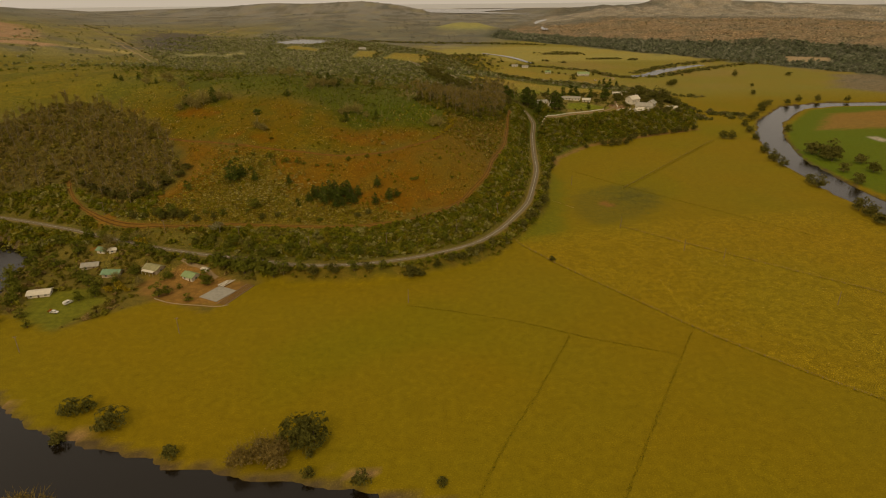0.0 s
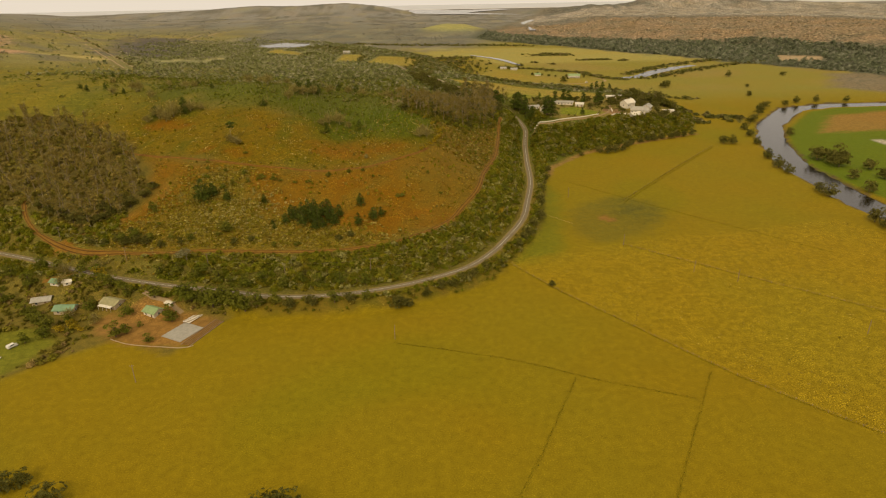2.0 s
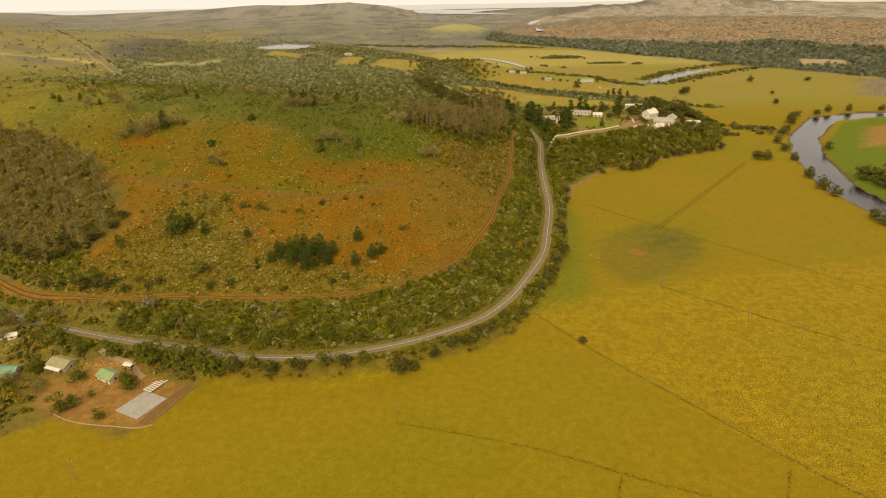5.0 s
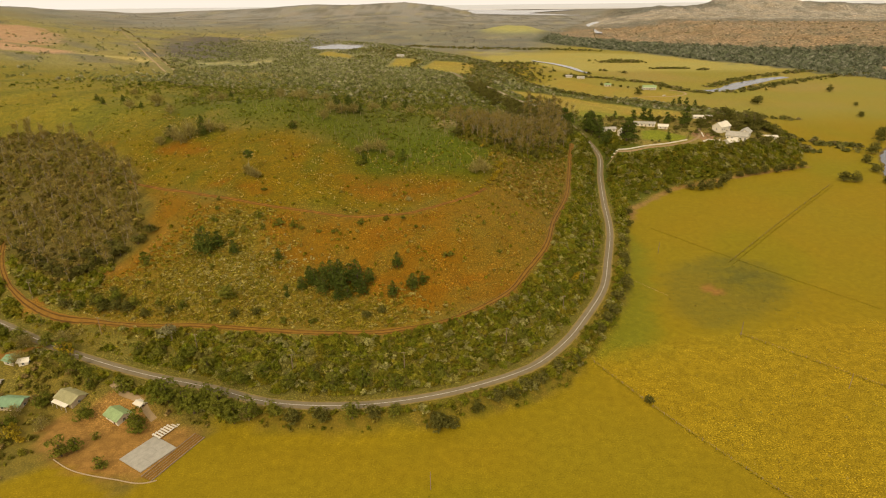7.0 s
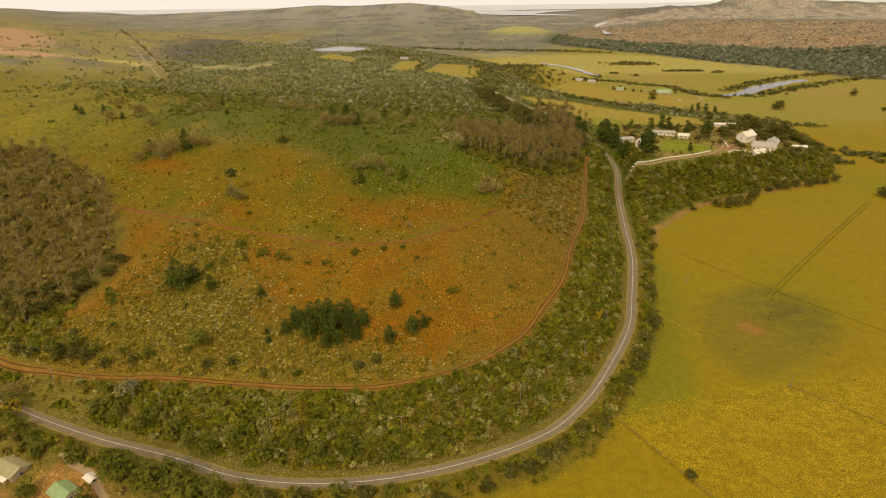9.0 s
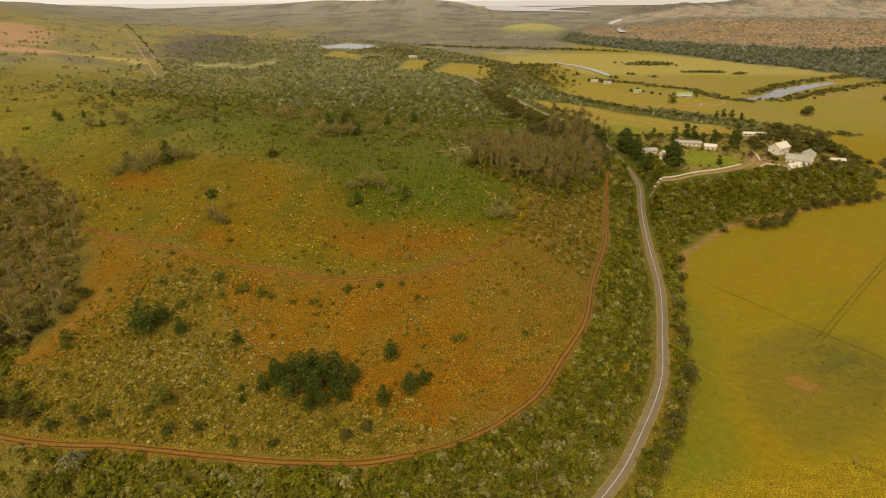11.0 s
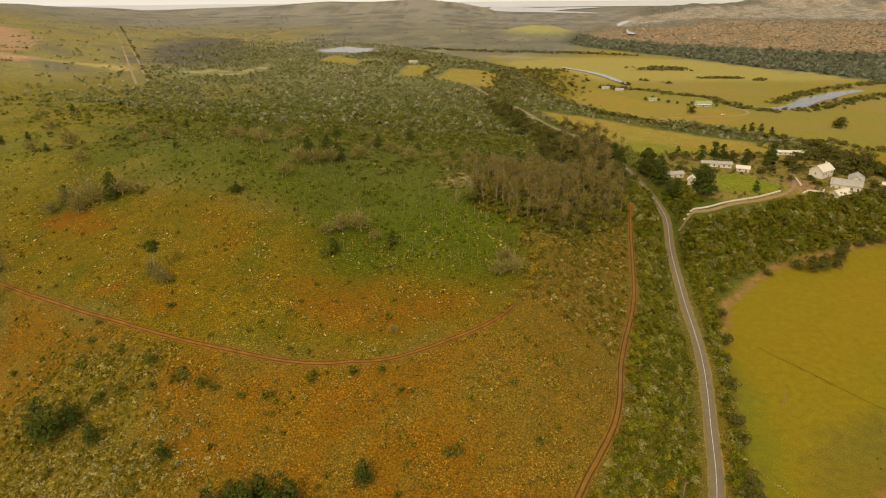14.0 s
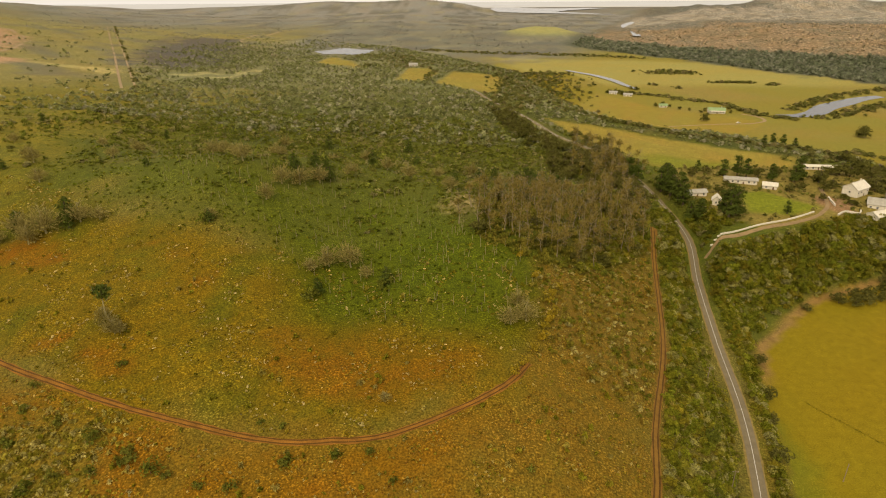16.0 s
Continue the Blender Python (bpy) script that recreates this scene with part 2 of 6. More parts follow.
# ---- mesh helpers ----
def mesh_of(name, verts, faces, mat=None, smooth_faces=False):
    """A mesh from numpy vertices and faces that all have the same number of corners."""
    verts, faces = np.asarray(verts, np.float32), np.asarray(faces, np.int32)
    me = bpy.data.meshes.new(name)
    me.vertices.add(len(verts))
    me.vertices.foreach_set("co", verts.ravel())
    k = faces.shape[1]
    me.loops.add(faces.size)
    me.loops.foreach_set("vertex_index", faces.ravel())
    me.polygons.add(len(faces))
    me.polygons.foreach_set("loop_start", np.arange(len(faces), dtype=np.int32) * k)
    me.polygons.foreach_set("loop_total", np.full(len(faces), k, np.int32))
    me.polygons.foreach_set("use_smooth", np.full(len(faces), smooth_faces))
    me.update(calc_edges=True)
    if mat:
        me.materials.append(mat)
    return me


def colour_points(me, name, rgb, alpha=None):
    at = me.color_attributes.new(name, "FLOAT_COLOR", "POINT")
    at.data.foreach_set("color", np.column_stack((rgb, np.ones(len(rgb)) if alpha is None else alpha)).astype(np.float32).ravel())


def part(name, bm, mat, parent, label=""):
    me = bpy.data.meshes.new(name)
    bm.to_mesh(me)
    bm.free()
    me.materials.append(mat)
    ob = new(name, me)
    ob.parent = parent
    return tagged(ob, label)


def thing(name, label, category, group="", m=None):
    ob = new(name)
    ob.empty_display_size = 0.3
    tagged(ob, label, category, group)
    if m is not None:
        ob.matrix_basis = m
    return ob


def ground_z(x, y):
    return float(height(np.array([x]), np.array([y]))[0])


def curve_points(line, step):
    """Even points along a smooth line through the given ones."""
    p = np.array(line, float)
    t = np.concatenate(([0], np.cumsum(np.hypot(*np.diff(p[:, :2], axis=0).T))))
    s = np.arange(0, t[-1], step)
    i = np.clip(np.searchsorted(t, s, "right") - 1, 0, len(t) - 2)
    m = np.gradient(p, t, axis=0)
    h = (t[i + 1] - t[i])[:, None]
    u = ((s - t[i]) / (t[i + 1] - t[i]))[:, None]
    return ((2 * u**3 - 3 * u**2 + 1) * p[i] + (u**3 - 2 * u**2 + u) * h * m[i] + (-2 * u**3 + 3 * u**2) * p[i + 1] + (u**3 - u**2) * h * m[i + 1])


def ribbon(line, offsets, lifts, step=3.0, wobble=0.0, seed=0):
    """A strip over the ground along a line: offsets across it, and how far each lies above the ground."""
    p = curve_points([q[:2] for q in line], step)
    d = np.gradient(p, axis=0)
    d /= np.hypot(d[:, 0], d[:, 1])[:, None]
    side = np.column_stack((d[:, 1], -d[:, 0]))
    rng = np.random.RandomState(seed)
    cols = []
    for o, lift in zip(offsets, lifts):
        w = o + wobble * rng.uniform(-1, 1, len(p)) * (1 if abs(o) > 0.01 else 0)
        q = p + side * w[:, None]
        cols.append(np.column_stack((q, height(q[:, 0], q[:, 1]) + lift)))
    v = np.stack(cols, 1)
    n, k = v.shape[:2]
    i = np.arange(n - 1)[:, None] * k + np.arange(k - 1)[None]
    f = np.stack((i, i + 1, i + k + 1, i + k), -1).reshape(-1, 4)
    return v.reshape(-1, 3), f


# ---- ground ----
def axis_steps(a, b, c, d, step, grow):
    mid = list(np.arange(b, c, step))
    low, high, s, v = [], [], step, b
    while v > a:
        s *= grow
        v -= s
        low.append(v)
    s, v = step, mid[-1]
    while v < d:
        s *= grow
        v += s
        high.append(v)
    return np.array(low[::-1] + mid + high)


def soil_colours(x, y, z):
    """Colours of earth and turf over the plan, with distant haze and sun painted in."""
    d = signed(x, y, UPLAND)
    w = waves(x, y, 60, 21)
    w2 = waves(x, y, 16, 22)
    dw = d + 5 * w + 2 * w2
    col, herb = np.empty(x.shape + (3,)), np.empty(x.shape + (3,))
    turf, green, straw = np.array((0.215, 0.16, 0.007)), np.array((0.182, 0.16, 0.006)), np.array((0.262, 0.188, 0.009))
    col[:], herb[:] = turf, turf * 0.86

    def lay(mask, c, h=None):
        """Lays one soil colour, and the colour of the herbs that break it up, over the rest."""
        nonlocal col, herb
        h = tuple(v * 0.74 for v in c) if h is None else h
        m = mask[..., None]
        col, herb = col * (1 - m) + np.array(c) * m, herb * (1 - m) + np.array(h) * m

    lay(smooth(0.1, 0.9, waves(x, y, 150, 23)) * 0.6, green, green * 0.86)
    # rough pasture east of the long fence
    lay(smooth(-6, 6, signed(x, y, ROUGH_PASTURE) + 3 * w2) * 0.85, straw, straw * 0.72)
    lay(smooth(-8, 8, signed(x, y, LUSH_STRIP) + 4 * w2) * 0.85, (0.15, 0.155, 0.010), (0.125, 0.13, 0.009))
    lay(smooth(-9, 7, signed(x, y, HOLLOW) + 4 * w2) * 0.6, (0.135, 0.118, 0.014), (0.11, 0.10, 0.014))
    lay(0.7 * bump(x, y, 167, 472, 20, 22) * smooth(-0.7, 0.4, w2), (0.085, 0.09, 0.018))
    lay(smooth(0.35, 0.7, bump(x, y, 141, 458, 5, 9, 25) + 0.1 * w2), (0.25, 0.135, 0.03))
    # land beyond the east river
    lay(smooth(-4, 4, signed(x, y, EAST_FIELD) + 2 * w2), (0.108, 0.145, 0.007), (0.09, 0.125, 0.007))
    lay(smooth(0.4, 0.7, bump(x, y, 491, 648, 9, 14) + 0.15 * w2), (0.42, 0.38, 0.3), (0.3, 0.27, 0.2))
    lay(smooth(-5, 12, signed(x, y, EAST_PLOUGH) + 4 * w2), (0.26, 0.16, 0.035))
    # far pastures of the valley
    lay(smooth(850, 1000, y) * smooth(100, 200, x), (0.225, 0.192, 0.03), (0.185, 0.165, 0.026))
    lay(smooth(950, 1050, y) * smooth(100, 200, x) * smooth(-0.1, 0.7, waves(x, y, 170, 51)) * 0.8, (0.26, 0.19, 0.045), (0.2, 0.165, 0.04))
    lay(smooth(-20, 20, signed(x, y, MUD_FLATS) + 12 * w), (0.22, 0.175, 0.10), (0.12, 0.105, 0.06))
    # the upland
    up = smooth(0, 8, dw)
    lay(up, (0.135, 0.112, 0.02), (0.105, 0.095, 0.016))
    lay(smooth(-2, 2, signed(x, y, ROAD_BANK) + 1.5 * w2), (0.15, 0.112, 0.014), (0.105, 0.09, 0.010))
    lay(up * smooth(-8, 8, signed(x, y, RED_SLOPE) + 6 * w), (0.172, 0.085, 0.004), (0.142, 0.078, 0.005))
    lay(up * smooth(0.15, 0.8, w + 0.4 * w2) * smooth(-4, 10, signed(x, y, RED_SLOPE)), (0.185, 0.079, 0.004), (0.155, 0.078, 0.005))
    lay(up * smooth(-10, 8, signed(x, y, HEATH_PATCH) + 6 * w + 3 * w2) * 0.9, (0.165, 0.122, 0.014), (0.118, 0.10, 0.011))
    lay(smooth(4.5, 1.0, seg_dist(x, y, BARE_PATH)[0] + 2.2 * w2 + 1.5 * w), (0.22, 0.115, 0.016), (0.19, 0.105, 0.015))
    lay(up * smooth(-25, 15, x + 12 * w) * smooth(425, 450, y) * smooth(-6, 6, signed(x, y, RED_SLOPE)) * 0.75, (0.148, 0.098, 0.010), (0.112, 0.084, 0.010))
    lay(up * smooth(0.0, 0.7, waves(x, y, 34, 61) + 0.4 * w2) * smooth(-4, 10, signed(x, y, RED_SLOPE)) * 0.7, (0.155, 0.100, 0.009), (0.118, 0.086, 0.009))
    lay(up * smooth(-10, 10, signed(x, y, HILL_TOP) + 8 * w), (0.142, 0.098, 0.004), (0.104, 0.080, 0.004))
    lay(up * smooth(0.1, 0.7, waves(x, y, 42, 62) + 0.4 * w2) * smooth(-5, 15, signed(x, y, HILL_TOP)) * 0.8, (0.098, 0.092, 0.005), (0.072, 0.074, 0.004))
    lay(up * np.maximum(smooth(0.35, 0.9, waves(x, y, 70, 24) + 0.3 * w2), 0.8 * smooth(0.3, 0.8, bump(x, y, -38, 508, 50, 24) + 0.15 * w2)) * smooth(-5, 15, signed(x, y, HILL_TOP)), (0.175, 0.076, 0.004), (0.14, 0.074, 0.004))
    lay(up * smooth(-25, 20, signed(x, y, GREEN_TOP) + 10 * w), (0.074, 0.094, 0.003), (0.054, 0.070, 0.0025))
    lay(up * smooth(570, 640, y + 30 * w), (0.088, 0.098, 0.010), (0.066, 0.076, 0.008))
    lay(up * smooth(0.1, 0.8, waves(x, y, 90, 29) + 0.4 * w2) * smooth(600, 660, y), (0.135, 0.118, 0.026), (0.085, 0.086, 0.016))
    lay(up * smooth(-0.2, 0.5, waves(x, y, 55, 63) + 0.4 * w2) * smooth(700, 820, y) * 0.7, (0.070, 0.075, 0.016), (0.055, 0.06, 0.012))
    lay(up * smooth(-200, -320, x + 40 * w) * smooth(540, 640, y), (0.185, 0.15, 0.014), (0.13, 0.115, 0.012))
    lay(up * smooth(-0.1, 0.6, waves(x, y, 75, 64) + 0.4 * w2) * smooth(-200, -320, x + 40 * w) * smooth(540, 640, y) * 0.6, (0.115, 0.115, 0.012), (0.085, 0.088, 0.011))
    lay(up * smooth(-6, 6, signed(x, y, GROVE)), (0.12, 0.095, 0.022), (0.085, 0.072, 0.016))
    lay(up * smooth(-5, 5, signed(x, y, EAST_SCRUB) + 4 * w2), (0.155, 0.098, 0.012), (0.115, 0.084, 0.011))
    lay(up * smooth(-4, 5, signed(x, y, STONY_PATCH) + 4 * w2), (0.26, 0.205, 0.07), (0.14, 0.12, 0.03))
    # the far country: moor, dark bush and pale grass, all lifted for haze
    lay(smooth(950, 1250, y + 60 * w) * smooth(60, -150, x), (0.185, 0.182, 0.075), (0.14, 0.142, 0.058))
    for field in UPLAND_FIELDS:
        coarse_grass = smooth(0.0, 0.8, waves(x, y, 60, 68) + 0.3 * w2)
        lay(smooth(-4, 4, signed(x, y, field) + 2 * w2), (0.25, 0.195, 0.03), (0.22, 0.182, 0.028))
        lay(smooth(-4, 4, signed(x, y, field) + 2 * w2) * coarse_grass * 0.7, (0.28, 0.195, 0.035), (0.22, 0.165, 0.03))
    lay(smooth(0.3, 0.8, bump(x, y, 175, 815, 75, 34, -20)) * smooth(-3, 3, signed(x, y, UPLAND_FIELDS[0])) * 0.8, (0.16, 0.175, 0.012), (0.14, 0.155, 0.012))
    # haze painted into the soil: paler and greyer as y grows
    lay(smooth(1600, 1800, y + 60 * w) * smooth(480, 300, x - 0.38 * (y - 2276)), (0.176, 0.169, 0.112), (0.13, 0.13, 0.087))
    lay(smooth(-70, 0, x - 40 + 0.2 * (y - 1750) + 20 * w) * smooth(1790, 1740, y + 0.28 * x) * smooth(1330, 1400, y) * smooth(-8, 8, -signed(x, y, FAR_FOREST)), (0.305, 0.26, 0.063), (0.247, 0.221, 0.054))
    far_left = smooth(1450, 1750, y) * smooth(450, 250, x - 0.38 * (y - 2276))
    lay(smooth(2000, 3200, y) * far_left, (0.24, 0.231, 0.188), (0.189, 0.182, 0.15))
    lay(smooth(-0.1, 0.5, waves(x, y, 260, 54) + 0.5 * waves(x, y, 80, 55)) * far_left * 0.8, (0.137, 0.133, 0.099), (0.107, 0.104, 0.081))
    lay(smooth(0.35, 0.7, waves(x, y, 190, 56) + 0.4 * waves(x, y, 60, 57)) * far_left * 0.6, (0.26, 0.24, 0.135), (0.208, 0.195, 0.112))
    moor = smooth(-440, -560, x + 40 * w) * smooth(900, 1100, y) * smooth(2600, 2100, y)
    lay(moor, (0.235, 0.20, 0.06), (0.165, 0.15, 0.045))
    lay(moor * smooth(0.0, 0.6, waves(x, y, 160, 65) + 0.4 * w), (0.163, 0.15, 0.078), (0.124, 0.117, 0.06))
    lay(smooth(-12, 12, signed(x, y, RED_HILL) + 14 * w), (0.351, 0.215, 0.112), (0.286, 0.195, 0.0975))
    lay(smooth(-8, 6, signed(x, y, RED_SPUR) + 6 * w), (0.377, 0.234, 0.128), (0.325, 0.215, 0.112))
    lay(smooth(-25, 30, signed(x, y, BURNT) + 30 * w + 10 * w2) * 0.85, (0.091, 0.0832, 0.072), (0.0715, 0.065, 0.057))
    # sunlight on two far field strips, painted as paler grass
    broken = smooth(-0.25, 0.35, waves(x, y, 45, 70) + 0.4 * w2)
    lay(smooth(-4, 8, signed(x, y, SUNLIT_VALE) + 9 * w + 5 * w2) * broken, (0.34, 0.31, 0.12), (0.22, 0.2, 0.08))
    lay(smooth(2, 9, signed(x, y, SUNLIT_STRIP) + 4 * w), (0.36, 0.31, 0.11), (0.28, 0.245, 0.09))
    # sun spot on the knoll, painted in bright yellow-green with an orange top
    lay(smooth(0.25, 0.7, bump(x, y, 165, 2250, 120, 110)), (0.338, 0.325, 0.112), (0.221, 0.221, 0.0825))
    lay(smooth(0.6, 0.9, bump(x, y, 172, 2290, 90, 40)), (0.442, 0.273, 0.15))
    # the escarpment: dark foot lifted for haze, boulder slope, ledge, pale cliffs
    e = (x - 800) * 0.83 + (y - 1680) * 0.56
    side = x - 320 - (y - 2276) * 0.38
    east = smooth(-60, 40, side)
    foot, ledge = e - scree_foot(x) + 22 * w, e - scree_top(x) + 22 * w
    lay(smooth(-335, -300, e + 25 * w) * smooth(-60, 0, side), (0.0975, 0.104, 0.063), (0.078, 0.0832, 0.051))
    lay(smooth(-30, 30, foot) * east, (0.25, 0.178, 0.10), (0.165, 0.128, 0.07))
    lay(smooth(-0.1, 0.6, waves(x, y, 110, 66) + 0.4 * w) * smooth(-30, 30, foot) * east * 0.75, (0.15, 0.128, 0.075), (0.115, 0.104, 0.06))
    lay(smooth(-8, 8, signed(x, y, BARE_CUT) + 6 * w), (0.36, 0.275, 0.15), (0.28, 0.215, 0.12))
    lay(smooth(-30, 10, ledge) * east, (0.155, 0.14, 0.095), (0.12, 0.11, 0.078))
    lay(smooth(50, 110, ledge) * east, (0.32, 0.28, 0.20), (0.19, 0.175, 0.13))
    lay(smooth(0.0, 0.6, waves(x, y, 75, 74) + 0.5 * w) * smooth(50, 110, ledge) * east * 0.8, (0.14, 0.13, 0.092), (0.11, 0.105, 0.076))
    lay(smooth(3050, 3130, y + 20 * w) * east * smooth(70, 56, z), (0.125, 0.12, 0.088), (0.10, 0.097, 0.072))
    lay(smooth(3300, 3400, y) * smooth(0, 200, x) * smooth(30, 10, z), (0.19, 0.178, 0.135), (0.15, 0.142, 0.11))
    # the cottage yard and lawn
    lay(smooth(-2, 2, signed(x, y, SETTLED) + w2), (0.165, 0.128, 0.022), (0.12, 0.10, 0.018))
    lay(smooth(-1.5, 1.5, signed(x, y, YARD) + 1.5 * w2), (0.27, 0.155, 0.04))
    lay(smooth(-2, 2, signed(x, y, LAWN) + 1.5 * w2), (0.16, 0.165, 0.016))
    lay(smooth(-2, 3, signed(x, y, HOMESTEAD) + 2 * w2), (0.205, 0.165, 0.035))
    lay(smooth(0.3, 0.6, bump(x, y, 234, 742, 12, 20) + 0.1 * w2), (0.25, 0.15, 0.065))
    lay(smooth(-2, 2, signed(x, y, PADDOCK)), (0.17, 0.195, 0.012))
    lay(smooth(-3.5, -1.5, d + 2 * w2) * smooth(3, 1, d) * smooth(555, 580, y) * smooth(720, 700, y), (0.25, 0.155, 0.045))
    # bare sand on the west bank
    sand = np.maximum(np.maximum(bump(x, y, -180, 223, 9, 5), bump(x, y, -138, 205, 6, 4)), smooth(5, 1.5, seg_dist(x, y, [(-46, 186), (-30, 181), (-12, 175)])[0] + 2.5 + 1.5 * w2))
    lay(smooth(0.3, 0.6, sand), (0.33, 0.21, 0.08))
    # banks
    for line, half in ((RIVER_EAST, 12.5), (RIVER_WEST, 16)):
        q, _ = seg_dist(x, y, line)
        lay(smooth(half + 4, half + 1, q + 2.5 * w2), (0.11, 0.08, 0.035))
    return col, herb


def build_ground():
    xs = axis_steps(-3600, -330, 420, 3600, 3.8, 1.035)
    ys = axis_steps(-300, 140, 800, 4930, 3.6, 1.024)
    x, y = np.meshgrid(xs, ys)
    z = height(x, y)
    n, k = x.shape
    i = np.arange(n - 1)[:, None] * k + np.arange(k - 1)[None]
    f = np.stack((i, i + 1, i + k + 1, i + k), -1).reshape(-1, 4)
    me = mesh_of("ground", np.column_stack((x.ravel(), y.ravel(), z.ravel())), f, EARTH, True)
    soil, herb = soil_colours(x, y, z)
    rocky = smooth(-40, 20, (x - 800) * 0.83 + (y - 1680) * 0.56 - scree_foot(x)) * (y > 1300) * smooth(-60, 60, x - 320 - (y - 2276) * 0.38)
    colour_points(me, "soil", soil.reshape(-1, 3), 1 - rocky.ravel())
    coarse = 0.32 + 0.68 * np.maximum(smooth(-4, 10, signed(x, y, UPLAND)), rocky) + 0.6 * inside(x, y, ROUGH_PASTURE)
    colour_points(me, "herb", herb.reshape(-1, 3), np.minimum(coarse, 1).ravel())
    return tagged(new("ground", me), "golden pasture, rust-red slopes and scrub hills of a valley", "ground", kind="structure")


SETTLED = [(-300, 330), (-215, 300), (-190, 285), (-150, 318), (-118, 300), (-98, 335), (-112, 346), (-140, 352), (-170, 366), (-200, 380), (-240, 390)]
GROVE = [(-420, 500), (-340, 600), (-296, 599), (-223, 543), (-180, 462), (-188, 438), (-212, 425), (-269, 465), (-330, 450)]
HOMESTEAD = [(140, 700), (165, 690), (215, 715), (255, 725), (310, 735), (325, 770), (280, 830), (200, 830), (135, 800)]
ROUGH_PASTURE = [(52, 396), (83, 345), (136, 267), (186, 209), (280, 160), (322, 260), (328, 400), (300, 440), (180, 420)]
LUSH_STRIP = [(60, 385), (78, 393), (95, 402), (108, 458), (119, 519), (113, 540), (100, 500), (86, 450)]
HOLLOW = [(118, 475), (135, 493), (165, 505), (185, 491), (184, 457), (158, 428), (127, 414), (112, 432)]
EAST_SCRUB = [(20, 556), (28, 522), (58, 505), (74, 560), (82, 600), (86, 640), (60, 604), (44, 588), (22, 578)]
GRASS_BANK = [(-228, 408), (-192, 396), (-150, 386), (-137, 380), (-155, 375), (-186, 386), (-222, 402)]
EAST_FIELD = [(364, 560), (370, 590), (394, 652), (430, 716), (508, 806), (560, 828), (640, 828), (780, 815), (950, 600), (700, 400), (390, 400), (366, 480)]
EAST_PLOUGH = [(445, 690), (520, 785), (640, 810), (760, 795), (800, 740), (560, 700)]
RED_SLOPE = [(74, 560), (56, 502), (47, 467), (34, 444), (22, 423), (0, 401), (-31, 388), (-88, 387), (-154, 391), (-186, 400), (-185, 430), (-172, 460), (-200, 518), (-151, 496), (-85, 478), (-32, 477), (9, 504), (24, 545)]
HILL_TOP = [(-202, 519), (-151, 496), (-85, 478), (-32, 477), (9, 504), (24, 545), (10, 590), (-60, 560), (-150, 580), (-250, 640), (-300, 600)]
GREEN_TOP = [(-95, 575), (-60, 535), (-20, 520), (8, 525), (20, 560), (30, 600), (-20, 640), (-120, 660), (-190, 640)]
UPLAND_FIELDS = [
    [(61, 967), (126, 941), (200, 902), (263, 862), (238, 817), (190, 806), (146, 792), (127, 817), (88, 880)], [(129, 1207), (169, 1300), (232, 1168), (302, 1138), (333, 1090), (286, 1040), (190, 970), (140, 1000), (112, 1050)],
    [(-71, 1213), (-53, 1365), (25, 1349), (26, 1257), (11, 1117)], [(-131, 1245), (-131, 1407), (-97, 1405), (-76, 1344), (-92, 1231)], [(-304, 1457), (-302, 1583), (-246, 1503), (-215, 1408)]]
YARD = [(-164, 325), (-167, 344), (-154, 341), (-148, 355), (-136, 351), (-123, 341), (-103, 333), (-111, 309), (-124, 308), (-144, 313)]
LAWN = [(-215, 300), (-190, 285), (-176, 318), (-196, 332), (-222, 330)]
RED_HILL = [(-1500, 1700), (-904, 1523), (-816, 1435), (-753, 1323), (-726, 1249), (-900, 1150), (-1500, 1300)]
RED_SPUR = [(-900, 1230), (-700, 1200), (-660, 1206), (-646, 1188), (-654, 1140), (-900, 1080)]
# outlines of the far fields that get painted sunlight
SUNLIT_VALE = [(-451, 1208), (-431, 1270), (-375, 1262), (-378, 1420), (-346, 1301), (-352, 1215), (-405, 1190)]
SUNLIT_STRIP = [(-660, 1212), (-590, 1202), (-536, 1230), (-492, 1180), (-510, 1150), (-562, 1176), (-640, 1180)]
BURNT = [(-586, 1341), (-670, 1559), (-754, 1885), (-619, 1960), (-487, 1618), (-444, 1440), (-472, 1290), (-526, 1273)]
ROAD_BANK = [(-96, 337), (-69, 333), (-42, 332), (-16, 336), (3, 343), (29, 353), (46, 366), (62, 390), (76, 416), (88, 447), (98, 485), (112, 530), (103, 540), (90, 486), (77, 447), (63, 418), (48, 392), (32, 373), (9, 359), (-17, 349), (-42, 344), (-81, 346)]
HEATH_PATCH = [(-200, 408), (-119, 389), (-66, 390), (-15, 391), (-32, 402), (-56, 408), (-90, 420), (-112, 444), (-120, 474), (-142, 478), (-155, 455), (-160, 428)]
BARE_PATH = [(-222, 412), (-211, 415), (-196, 428), (-180, 437), (-172, 447), (-168, 459), (-170, 470)]
STONY_PATCH = [(-26, 626), (-10, 654), (4, 632), (-12, 606)]
FAR_FOREST = [(26, 1219), (13, 1474), (60, 1510), (149, 1503), (195, 1370), (165, 1300), (129, 1207), (100, 1090), (61, 967), (40, 1022), (22, 1109)]
MUD_FLATS = [(655, 977), (742, 1119), (850, 1140), (1000, 1080), (900, 950), (705, 931)]
BARE_CUT = [(808, 1408), (895, 1372), (842, 1292), (755, 1305)]
DRIVE = [(124, 664), (130, 668), (151, 681), (166, 691), (192, 705), (215, 722), (226, 736), (234, 755), (242, 780)]
PADDOCK = [(176, 755), (194, 763), (220, 733), (193, 714), (165, 712)]
